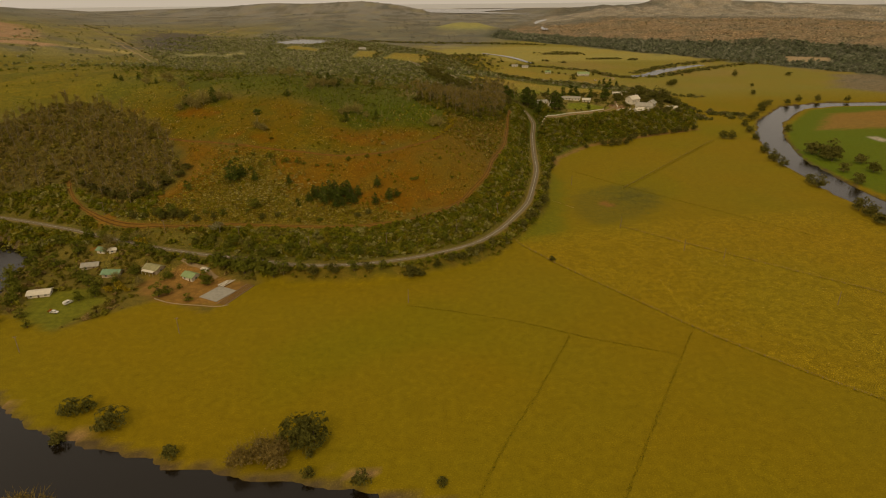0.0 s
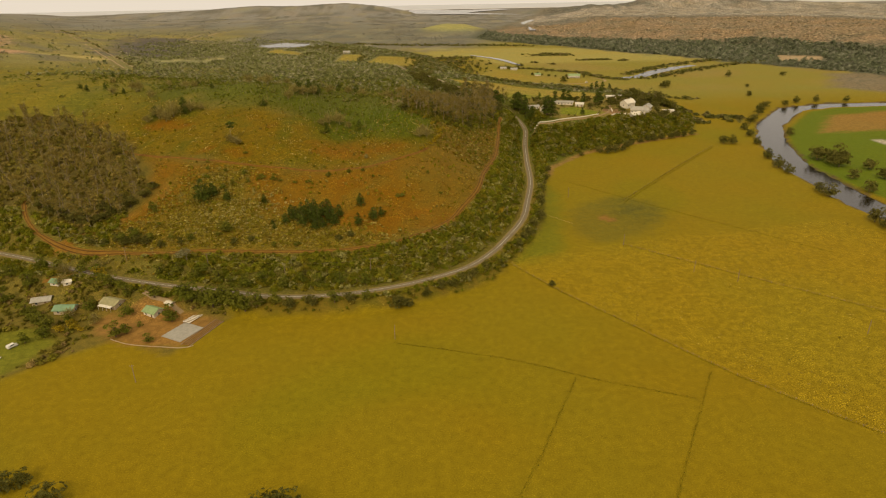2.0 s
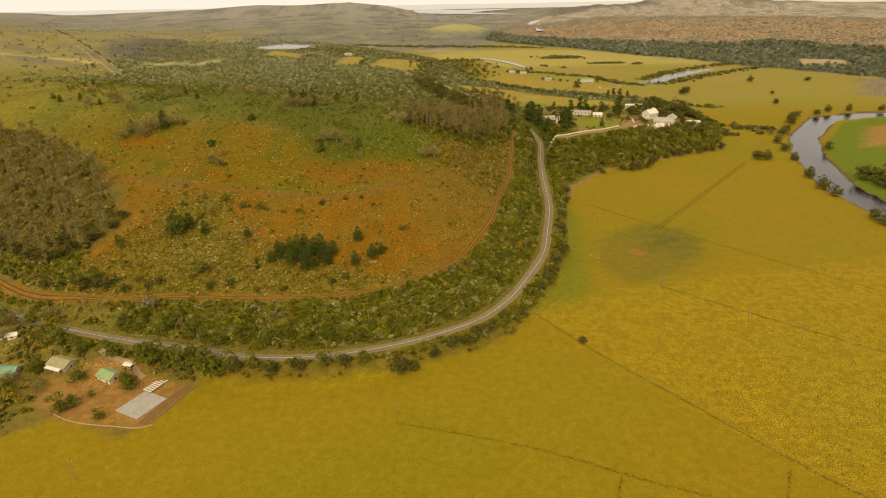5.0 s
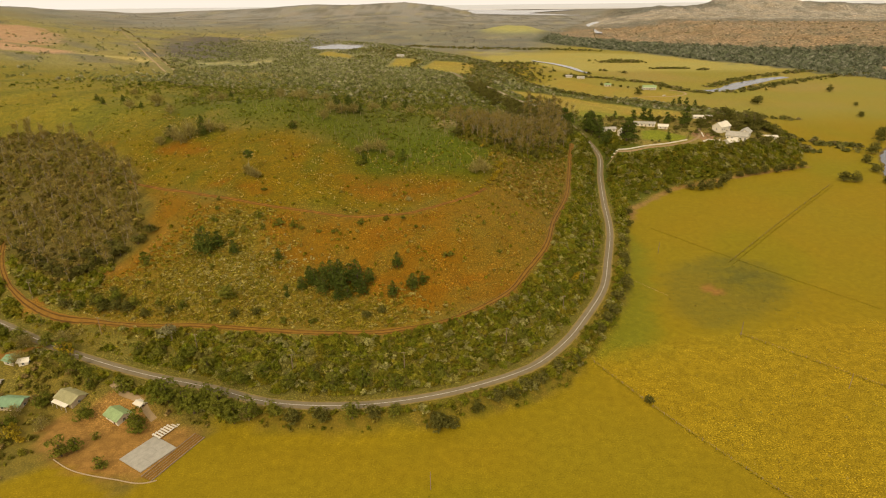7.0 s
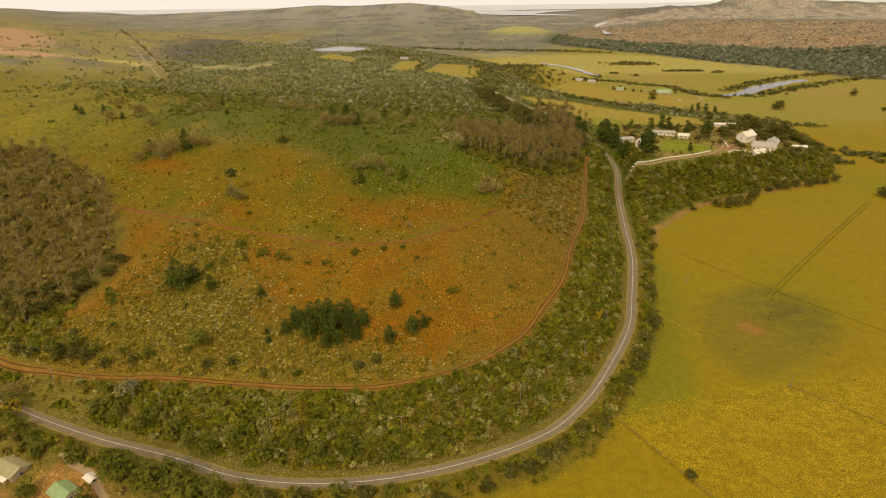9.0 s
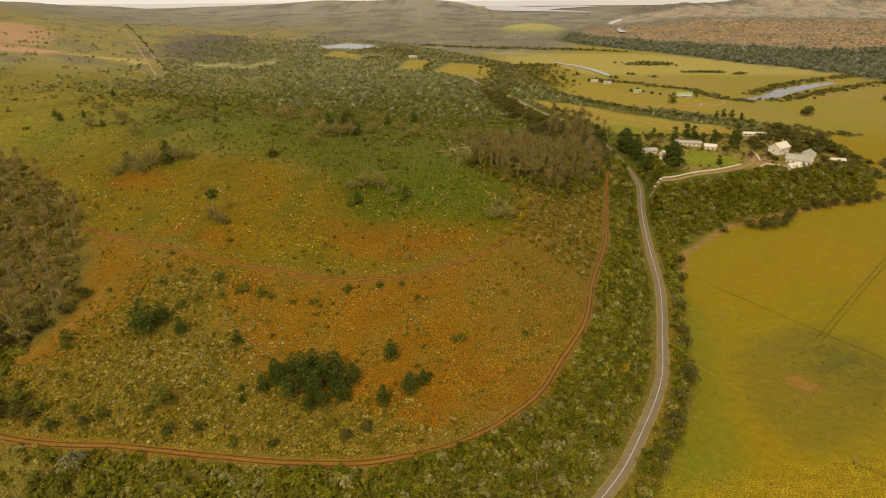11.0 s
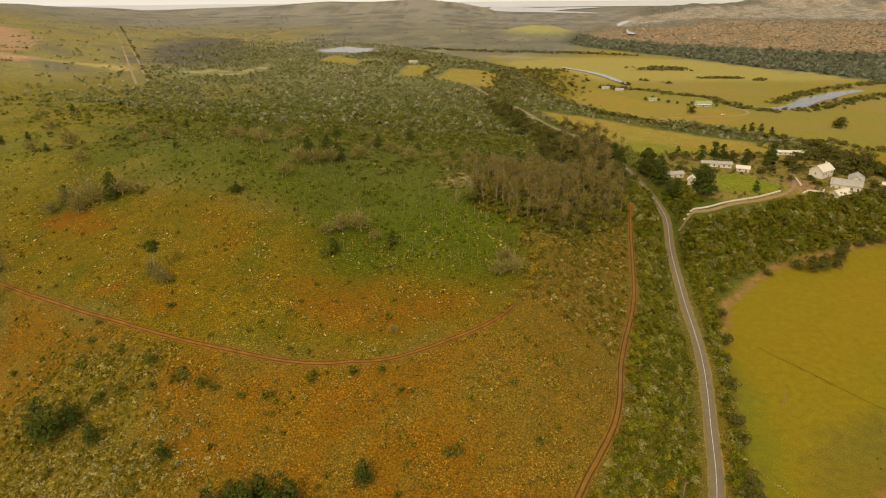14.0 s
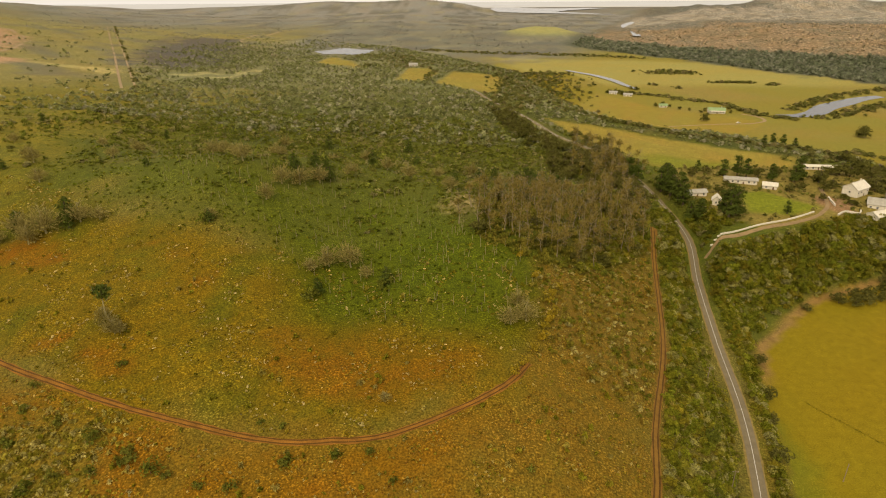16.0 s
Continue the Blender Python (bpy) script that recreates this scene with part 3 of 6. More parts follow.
TRACK_LOW = [(92, 660), (88, 640), (81, 599), (72, 554), (56, 502), (47, 467), (34, 444), (22, 423), (0, 401), (-31, 388), (-59, 386), (-88, 387), (-121, 389), (-154, 391), (-186, 398), (-218, 413), (-241, 430), (-258, 449), (-275, 480)]
TRACK_UP = [(-260, 545), (-202, 519), (-151, 496), (-120, 486), (-85, 478), (-52, 475), (-32, 477), (-16, 484), (9, 504), (15, 514)]
build_ground()


def flat_water(name, line, half, level, label):
    p = curve_points(line, 10)
    d = np.gradient(p, axis=0)
    d /= np.hypot(d[:, 0], d[:, 1])[:, None]
    side = np.column_stack((d[:, 1], -d[:, 0]))
    v = np.concatenate([np.column_stack((p + side * o, np.full(len(p), level))) for o in (-half, half)])
    n = len(p)
    i = np.arange(n - 1)
    f = np.column_stack((i, i + n, i + n + 1, i + 1))
    return tagged(new(name, mesh_of(name, v, f, WATER)), label, "water", kind="structure")


flat_water("water_east", RIVER_EAST, 19, -1.1, "grey river winding between reedy banks")
flat_water("water_west", RIVER_WEST, 20, -1.1, "dark slow river below the pasture bank")

ASPHALT = plain("asphalt", (0.19, 0.15, 0.082), 0.9, 0.2, 0.4)
GRIT = plain("gravel_verge", (0.27, 0.19, 0.05), 0.95, 0.3, 0.6)
LINE_PAINT = plain("road_paint", (0.6, 0.57, 0.5), 0.7, 0.2, 1.0)
CLAY = plain("red_clay", (0.23, 0.115, 0.013), 0.95, 0.3, 0.5)

v, f = ribbon(ROAD, (-2.8, -2.15, 0, 2.15, 2.8), (0.02, 0.10, 0.14, 0.10, 0.02), 3, 0.22, 1)
tagged(new("road_verge", mesh_of("road_verge", v, f, GRIT, True)), "ochre gravel verge along the tarred road", "verge", kind="structure")
v, f = ribbon(ROAD, (-2.15, 0, 2.15), (0.18, 0.24, 0.18), 3)
tagged(new("road", mesh_of("road", v, f, ASPHALT, True)), "grey tarred country road curving round the hill", "road", kind="structure")
v, f = ribbon(ROAD, (-0.1, 0.1), (0.28, 0.28), 3)
tagged(new("road_line", mesh_of("road_line", v, f, LINE_PAINT, True)), "worn white centre line", "road marking", kind="structure")
RUT = plain("packed_rut", (0.10, 0.046, 0.004), 0.95, 0.3, 0.8)
FAINT = plain("faint_track_earth", (0.27, 0.115, 0.012), 0.95, 0.4, 0.25)
for line, label, bed, wide, earth in ((TRACK_LOW, "rust-red two-rut dirt track along the foot of the slope", 1.45, 0.24, CLAY), (TRACK_UP, "faint red dirt track across the hill", 1.15, 0.2, FAINT)):
    v, f = ribbon(line, (-bed, -bed * 0.4, bed * 0.4, bed), (0.04, 0.12, 0.12, 0.04), 2.5, 0.35, 4)
    tagged(new("dirt_track", mesh_of("dirt_track", v, f, earth, True)), label, "track", kind="structure")
    for o in (-bed * 0.55, bed * 0.55):
        v, f = ribbon(line, (o - wide, o, o + wide), (0.16, 0.17, 0.16), 2.5, 0.08, 4)
        tagged(new("wheel_rut", mesh_of("wheel_rut", v, f, RUT, True)), "dark packed wheel rut of the dirt track", "rut", kind="structure")


# ---- plants ----
def leaf_cloud(seed, leaves, lobes, size, leaf, hollow=0.55, up=0.35, low=True):
    """Leaf clumps as small tilted quads over a group of lobes; base at z = 0, unit metres."""
    r = np.random.RandomState(seed)
    rx, ry, rz = size
    c = r.normal(size=(lobes, 3))
    c /= np.linalg.norm(c, axis=1)[:, None]
    c *= r.uniform(0.15, 0.62, (lobes, 1))
    if low:
        # the lowest lobes sit on the ground
        c[::2, 2] = -0.48
    rad = r.uniform(0.36, 0.6, lobes)
    pick = r.randint(0, lobes, leaves)
    n = r.normal(size=(leaves, 3))
    n[:, 2] = np.abs(n[:, 2]) * 0.55 + n[:, 2] * 0.45
    n /= np.linalg.norm(n, axis=1)[:, None]
    p = c[pick] + n * (rad[pick] * r.uniform(hollow, 1.06, leaves))[:, None]
    p[:, 2] = np.maximum(p[:, 2], -0.92)
    p = p * (rx, ry, rz) + (0, 0, rz * 0.92)
    n = n + r.normal(scale=0.4, size=n.shape) + (0, 0, up)
    n /= np.linalg.norm(n, axis=1)[:, None]
    a = np.cross(n, r.normal(size=n.shape))
    a /= np.linalg.norm(a, axis=1)[:, None]
    b = np.cross(n, a)
    s = leaf * r.uniform(0.6, 1.3, (leaves, 1))
    v = np.stack((p - a * s - b * s * 0.6, p + a * s - b * s * 0.6, p + a * s * 0.7 + b * s * 0.7, p - a * s * 0.7 + b * s * 0.7), 1).reshape(-1, 3)
    return v, np.arange(leaves * 4).reshape(-1, 4)


def strew(name, protos, xy, sizes, colours, label, category, seed, squash=(0.8, 1.2)):
    """Many plants as one mesh over the ground."""
    r = np.random.RandomState(seed)
    z = height(xy[:, 0], xy[:, 1])
    kind = r.randint(0, len(protos), len(xy))
    turn = r.uniform(0, 6.283, len(xy))
    tall = sizes * r.uniform(*squash, len(xy))
    vs, fs, cs, base = [], [], [], 0
    for k, (pv, pf) in enumerate(protos):
        i = np.nonzero(kind == k)[0]
        if not len(i):
            continue
        c, s = np.cos(turn[i]), np.sin(turn[i])
        x = (pv[None, :, 0] * c[:, None] - pv[None, :, 1] * s[:, None]) * sizes[i, None] + xy[i, 0, None]
        y = (pv[None, :, 0] * s[:, None] + pv[None, :, 1] * c[:, None]) * sizes[i, None] + xy[i, 1, None]
        zz = pv[None, :, 2] * tall[i, None] + z[i, None] - 0.05 * sizes[i, None]
        vs.append(np.stack((x, y, zz), -1).reshape(-1, 3))
        fs.append((pf[None] + (np.arange(len(i)) * len(pv))[:, None, None]).reshape(-1, 4) + base)
        cs.append(np.repeat(colours[i], len(pv), axis=0))
        base += len(i) * len(pv)
    me = mesh_of(name, np.concatenate(vs), np.concatenate(fs), LEAVES)
    colour_points(me, "plant", np.concatenate(cs))
    return tagged(new(name, me), label, category, kind="stuff")


def fill(r, n, box, keep):
    """n random places in a box, kept where keep(x, y) gives more than chance."""
    x0, y0, x1, y1 = box
    x, y = r.uniform(x0, x1, n), r.uniform(y0, y1, n)
    ok = keep(x, y) > r.uniform(0, 1, n)
    return np.column_stack((x[ok], y[ok]))


def palette(r, n, *choices):
    c = np.array(choices)[r.randint(0, len(choices), n)]
    return c * r.uniform(0.8, 1.3, (n, 1)) * 1.28


def off_ways(x, y, road=6.0, track=2.6):
    return (seg_dist(x, y, ROAD)[0] > road) & (seg_dist(x, y, DRIVE)[0] > road + 1.5) & (seg_dist(x, y, TRACK_LOW)[0] > track) & (seg_dist(x, y, TRACK_UP)[0] > track)


THICK = [leaf_cloud(s, 32, 7, (1, 1, 0.85), 0.38, 0.7, 0.8) for s in range(10, 15)]
BLUFF = [leaf_cloud(s, 46, 8, (1, 1, 0.85), 0.29, 0.7, 0.8) for s in range(44, 49)]
SCRUB = [leaf_cloud(s, 16, 5, (1, 1, 0.7), 0.46, 0.75, 0.9) for s in range(35, 39)]
TUFT = [leaf_cloud(s, 6, 3, (1, 1, 0.5), 0.6, 0.7, 0.9) for s in range(40, 43)]
MIDDLE = [leaf_cloud(s, 24, 5, (1, 1, 0.75), 0.4, 0.7) for s in range(16, 20)]
CLUMP = [leaf_cloud(s, 9, 4, (1, 1, 0.75), 0.52, 0.75, 1.0) for s in range(400, 406)]
LOW = [leaf_cloud(s, 12, 4, (1, 1, 0.48), 0.44, 0.75, 0.9) for s in range(20, 25)]
FAR = [leaf_cloud(s, 14, 5, (1, 1, 0.6), 0.52, 0.8, 1.2) for s in range(30, 34)]



def band(x, y, lo, hi):
    d = signed(x, y, UPLAND)
    return (d > lo) & (d < hi)


# ---- plant cover ----
def scatter(name, protos, tries, box, keep, low, high, colours, label, category, seed):
    r = np.random.RandomState(seed)
    xy = fill(r, tries, box, keep)
    return strew(name, protos, xy, low + (high - low) * r.uniform(0, 1, len(xy)) ** 1.5, palette(r, len(xy), *colours), label, category, seed)


def in_homestead(x, y):
    return inside(x, y, HOMESTEAD)


def thicket(x, y):
    return band(x, y, 2.5, 85) & ((signed(x, y, UPLAND) > 5) | (y < 565) | (waves(x, y, 14, 60) > 0.3)) & off_ways(x, y, 6.2, 3.2) & (signed(x, y, RED_SLOPE) < -2) & ~inside(x, y, SETTLED) & ~inside(x, y, HILL_TOP) & ~in_homestead(x, y) & ~inside(x, y, GROVE) & (waves(x, y, 22, 38) > -0.8) & ~inside(x, y, EAST_SCRUB) & (~inside(x, y, GRASS_BANK) | (waves(x, y, 9, 39) > 0.55))


OLIVE = ((0.13, 0.125, 0.00882), (0.149, 0.137, 0.0107), (0.171, 0.155, 0.0158), (0.204, 0.181, 0.0399), (0.165, 0.134, 0.0113), (0.108, 0.11, 0.00819), (0.132, 0.137, 0.00945), (0.226, 0.207, 0.063), (0.116, 0.123, 0.00945))
scatter("roadside_thicket", THICK, 50000, (-330, 325, 140, 630), lambda x, y: thicket(x, y) & (y < 625), 0.7, 2.7, OLIVE, "dense olive-green thicket of shrubs along the road", "bushes", 1)
scatter("bluff_thicket", BLUFF, 11500, (40, 620, 360, 830), thicket, 1.3, 4.2, tuple(tuple(v * 0.86 for v in c) for c in OLIVE), "dense dark thicket on the bluff below the farmstead", "bushes", 16)


scatter("road_bank_scrub", SCRUB, 5200, (-100, 328, 115, 545), lambda x, y: (signed(x, y, ROAD_BANK) > 0) * (seg_dist(x, y, ROAD)[0] > 3.6) * (0.75 + 0.3 * waves(x, y, 12, 71)), 0.5, 1.7, ((0.12, 0.11, 0.009), (0.14, 0.115, 0.012), (0.10, 0.098, 0.008), (0.17, 0.135, 0.02), (0.125, 0.125, 0.009)), "low olive scrub on the bank below the road", "bushes", 22)


def cottage_hedges(x, y):
    near = np.full(x.shape, False)
    for hx, hy, hr in COTTAGE_SPOTS:
        near |= (x - hx) ** 2 + (y - hy) ** 2 < hr * hr
    edge = signed(x, y, SETTLED)
    return (edge > 0) * ~((x > -162) & (y < 336)) * ~near * (signed(x, y, YARD) < -1) * (signed(x, y, LAWN) < 0) * off_ways(x, y, 6, 3) * (0.62 + 0.5 * waves(x, y, 18, 48))


COTTAGE_SPOTS = [(-164, 348, 8), (-139, 340, 8), (-188, 345, 8), (-206, 357, 7), (-218, 323, 9), (-204, 371, 6), (-197, 369, 5), (-136, 347, 6), (-172, 334, 5), (-206, 380, 5)]
scatter("cottage_hedges", THICK, 3400, (-305, 280, -95, 395), cottage_hedges, 0.8, 2.4, ((0.146, 0.125, 0.0176), (0.179, 0.145, 0.024), (0.123, 0.11, 0.0144), (0.213, 0.15, 0.048), (0.168, 0.15, 0.016)), "overgrown hedges and shrubs among the cottages", "bushes", 17)


def grove_floor(x, y):
    return inside(x, y, GROVE) * 0.8


def pale_scrub(x, y):
    return (smooth(-8, 4, signed(x, y, EAST_SCRUB)) * 0.75 + 0.3 * (signed(x, y, GRASS_BANK) > -2)) * off_ways(x, y, 6, 2.6)


scatter("pale_scrub", SCRUB, 30000, (-240, 370, 95, 645), pale_scrub, 0.4, 1.7, ((0.17, 0.138, 0.018), (0.145, 0.122, 0.0125), (0.22, 0.17, 0.03), (0.12, 0.118, 0.0105), (0.29, 0.24, 0.07), (0.19, 0.125, 0.014)), "pale olive scrub over rust-red earth", "shrubs", 19)
WOOD_FLOORS = [[(-14, 600), (0, 642), (45, 675), (72, 737), (89, 715), (90, 668), (80, 628), (50, 590), (23, 577), (4, 583)], [(58, 778), (95, 804), (108, 790), (92, 740), (75, 740)]]
scatter("wood_undergrowth", SCRUB, 3400, (-5, 575, 110, 806), lambda x, y: inside(x, y, WOOD_FLOORS[0]) | inside(x, y, WOOD_FLOORS[1]), 1.2, 3.2, ((0.15, 0.13, 0.015), (0.13, 0.118, 0.0135), (0.165, 0.135, 0.018), (0.115, 0.11, 0.012)), "olive-brown undergrowth of the roadside wood", "bushes", 20)
scatter("grove_undergrowth", MIDDLE, 5200, (-420, 420, -170, 620), grove_floor, 1.0, 3.0, ((0.189, 0.155, 0.0252), (0.165, 0.142, 0.0218), (0.231, 0.176, 0.042)), "brown undergrowth beneath the gum trees", "bushes", 6)


def slope_scrub(x, y):
    return inside(x, y, RED_SLOPE) * off_ways(x, y, 6, 2.4) * (0.06 + 0.75 * smooth(-0.1, 0.8, waves(x, y, 17, 31) + 0.6 * waves(x, y, 45, 72)))


def heath_patch(x, y):
    return smooth(-22, 12, signed(x, y, HEATH_PATCH) + 9 * waves(x, y, 25, 44)) * off_ways(x, y, 6, 2.4) * 0.85


HEATH = ((0.262, 0.155, 0.0192), (0.30, 0.195, 0.03), (0.2, 0.15, 0.0132), (0.336, 0.26, 0.072), (0.221, 0.115, 0.015), (0.231, 0.165, 0.015), (0.179, 0.15, 0.012))
scatter("slope_scrub", TUFT, 66000, (-220, 385, 80, 570), slope_scrub, 0.2, 0.65, HEATH, "low grey and ochre heath shrubs scattered on the slope", "shrubs", 2)


scatter("grey_heath", LOW, 22000, (-215, 380, 10, 490), heath_patch, 0.35, 1.5, ((0.236, 0.19, 0.033), (0.215, 0.175, 0.021), (0.189, 0.155, 0.015), (0.163, 0.14, 0.0108), (0.221, 0.17, 0.0168), (0.2, 0.16, 0.015), (0.263, 0.205, 0.036), (0.30, 0.25, 0.07), (0.27, 0.225, 0.055)), "grey-green heath shrubs crowding the lower slope", "shrubs", 14)


scatter("cream_heath", LOW, 2400, (-150, 395, -70, 470), lambda x, y: smooth(0.2, 0.7, bump(x, y, -111, 428, 34, 17, 20) + 0.25 * waves(x, y, 11, 77)) * 0.8, 0.35, 1.1, ((0.32, 0.28, 0.10), (0.36, 0.31, 0.13), (0.25, 0.215, 0.05), (0.28, 0.25, 0.085)), "pale cream-grey heath in a drift on the slope", "shrubs", 24)


def mid_scrub(x, y):
    return (inside(x, y, RED_SLOPE) * 1.0 + inside(x, y, HILL_TOP) * 0.5) * off_ways(x, y, 6, 3) * (0.25 + 0.5 * waves(x, y, 38, 49) + 0.45 * smooth(-6, 8, signed(x, y, HEATH_PATCH)) * smooth(470, 400, y + 25 * waves(x, y, 30, 76)))


scatter("scattered_shrubs", MIDDLE, 6500, (-300, 385, 80, 645), mid_scrub, 0.5, 1.5, ((0.163, 0.145, 0.0096), (0.184, 0.155, 0.0132), (0.231, 0.185, 0.03), (0.273, 0.215, 0.045), (0.173, 0.152, 0.0102)), "olive and grey shrubs dotted over the hill", "shrubs", 18)


def top_scrub(x, y):
    return inside(x, y, HILL_TOP) * off_ways(x, y, 6, 2.0) * (0.05 + 0.75 * smooth(-0.1, 0.8, waves(x, y, 19, 32) + 0.6 * waves(x, y, 50, 73)))


scatter("hill_heath", TUFT, 46000, (-310, 470, 30, 645), top_scrub, 0.2, 0.7, ((0.221, 0.155, 0.0135), (0.198, 0.145, 0.0119), (0.298, 0.218, 0.0486), (0.188, 0.145, 0.0108), (0.137, 0.114, 0.009), (0.378, 0.291, 0.099), (0.441, 0.349, 0.135)),
        "ochre heath with pale tufts on the hill", "shrubs", 7)


def bracken(x, y):
    g = inside(x, y, GREEN_TOP) | (band(x, y, 35, 900) & (y > 555) & (y < 900) & ~inside(x, y, HILL_TOP))
    for field in UPLAND_FIELDS:
        g &= signed(x, y, field) < -2
    return g * off_ways(x, y, 6.5, 2.5) * ~in_homestead(x, y) * ~inside(x, y, GROVE) * (0.7 + 0.35 * waves(x, y, 60, 33)) * (0.12 + 0.88 * smooth(-300, -190, x + 35 * waves(x, y, 70, 69)))


def upland_scrub(x, y):
    g = band(x, y, 20, 900) & (y > 590) & ~inside(x, y, WOOD_FLOORS[0]) & ~inside(x, y, GROVE) & ~in_homestead(x, y)
    for field in UPLAND_FIELDS:
        g &= signed(x, y, field) < -3
    return g * off_ways(x, y, 7, 3) * smooth(570, 760, y + 60 * waves(x, y, 60, 33) + 0.25 * x) * (0.08 + 0.92 * smooth(-360, -230, x + 0.12 * (y - 600) + 35 * waves(x, y, 70, 69))) * (0.55 + 0.55 * waves(x, y, 75, 52))


scatter("upland_scrub", SCRUB, 27000, (-480, 590, 160, 930), upland_scrub, 0.7, 2.7, ((0.129, 0.136, 0.0182), (0.113, 0.117, 0.0156), (0.149, 0.14, 0.026), (0.196, 0.172, 0.0585), (0.101, 0.106, 0.0143), (0.138, 0.144, 0.0182)), "dense olive scrub covering the upland", "bushes", 21)
scatter("hilltop_bracken", TUFT, 36000, (-480, 510, 160, 900), bracken, 0.35, 1.2, ((0.092, 0.108, 0.006), (0.108, 0.12, 0.008), (0.08, 0.09, 0.006), (0.15, 0.142, 0.02), (0.115, 0.11, 0.011), (0.10, 0.112, 0.007)),
        "green bracken and heath covering the hilltop", "shrubs", 3)


def back_woods(x, y):
    f = np.zeros(x.shape, bool)
    for field in UPLAND_FIELDS:
        f |= signed(x, y, field) > -4
    f |= np.hypot((x + 303) / 58, (y - 1700) / 64) < 1.2
    f |= seg_dist(x, y, POWER_CUT)[0] < 14
    return band(x, y, 2, 3000) * ~f * (y > 830) * off_ways(x, y, 7, 3) * (0.55 + 0.45 * waves(x, y, 120, 35)) * np.maximum(smooth(0.25, 0.6, waves(x, y, 90, 58) + 0.5 * waves(x, y, 35, 59)) * 0.25, smooth(-520, -330, x + 0.22 * (y - 1000))) * smooth(2050, 1600, y) * smooth(-4, 4, -signed(x, y, SUNLIT_VALE))


POWER_CUT = [(-426, 1056), (-493, 1168), (-614, 1372), (-781, 1650), (-1150, 2266)]
# bush colours lifted and greyed to hold the haze of the distance
scatter("upland_bush", CLUMP, 80000, (-900, 830, 330, 2050), back_woods, 1.3, 3.5, ((0.172, 0.176, 0.0576), (0.153, 0.158, 0.0504), (0.194, 0.189, 0.081), (0.239, 0.221, 0.126), (0.138, 0.143, 0.0468)),
        "dark bush covering the uplands behind the hill", "bushes", 4)


def foot_woods(x, y):
    e = (x - 800) * 0.83 + (y - 1680) * 0.56 + 20 * waves(x, y, 150, 36)
    return (e > -312) * (e < scree_foot(x) + 10 * waves(x, y, 60, 67)) * (x > 320 + (y - 2276) * 0.38) * ~inside(x, y, BARE_CUT) * 0.95


# wood colours include a bluish lift for haze
scatter("mountain_foot_woods", CLUMP, 60000, (200, 900, 1700, 2500), foot_woods, 2.6, 6.2, ((0.127, 0.138, 0.075), (0.146, 0.153, 0.09), (0.109, 0.12, 0.063), (0.182, 0.182, 0.12)), "dark woods along the foot of the escarpment", "woods", 5)


def cliff_bush(x, y):
    e = (x - 800) * 0.83 + (y - 1680) * 0.56
    return (e > scree_foot(x) + 15) * (e < scree_top(x)) * (x > 400 + (y - 2276) * 0.38) * (0.5 + 0.5 * waves(x, y, 90, 66))


scatter("escarpment_boulders", TUFT, 26000, (400, 1000, 1900, 2700), cliff_bush, 1.0, 3.2, ((0.30, 0.225, 0.125), (0.25, 0.19, 0.10), (0.12, 0.11, 0.055), (0.36, 0.28, 0.165), (0.13, 0.105, 0.05)), "pale boulders and dry bush strewn over the escarpment", "boulders", 8)

HEDGES = [
    ([(90, 1035), (120, 990), (159, 966), (187, 943), (225, 934), (251, 908), (279, 895), (300, 880), (330, 850)], 5, 360), ([(-414, 1056), (-480, 1168), (-600, 1372), (-766, 1650), (-1132, 2266)], 3, 110),
    ([(64, 1080), (75, 1200), (95, 1300), (95, 1400), (80, 1490)], 60, 950), ([(30, 1020), (30, 1120), (40, 1230), (35, 1330), (20, 1440)], 26, 420), ([(-40, 1420), (40, 1500), (140, 1490)], 26, 260),
    ([(-240, 1620), (-180, 1590), (-120, 1480), (-90, 1430)], 45, 420), ([(-210, 1412), (-170, 1420), (-130, 1420)], 14, 90), ([(-82, 1225), (-88, 1300), (-80, 1380)], 5, 60),
    ([(398, 1173), (424, 1198), (475, 1250), (546, 1298), (624, 1340), (740, 1370)], 13, 330), ([(405, 1120), (447, 1142), (500, 1180), (560, 1225), (640, 1270), (740, 1300)], 13, 330),
    ([(185, 1300), (227, 1288), (257, 1268), (298, 1229), (317, 1218), (330, 1178), (345, 1140), (357, 1124), (379, 1114)], 8, 300), ([(320, 830), (345, 790), (352, 760)], 10, 90),
    ([(345, 860), (372, 800), (392, 760)], 8, 60), ([(294, 1500), (340, 1520), (372, 1500)], 24, 200), ([(371, 1397), (402, 1399), (433, 1395)], 7, 120), ([(452, 1376), (464, 1376)], 8, 26), ([(296, 1352), (304, 1332)], 5, 12), ([(266, 1370), (275, 1368)], 5, 10),
    ([(262, 850), (290, 855), (320, 852), (350, 830)], 9, 120), ([(-150, 1880), (-9, 1830), (116, 1810), (235, 1780), (330, 1720)], 22, 520), ([(360, 960), (384, 930), (420, 915)], 8, 50),
    ([(100, 782), (84, 826), (64, 852), (52, 878), (36, 930), (24, 975), (10, 1015)], 7, 150), ([(368, 789), (390, 790), (410, 778)], 5, 60)]


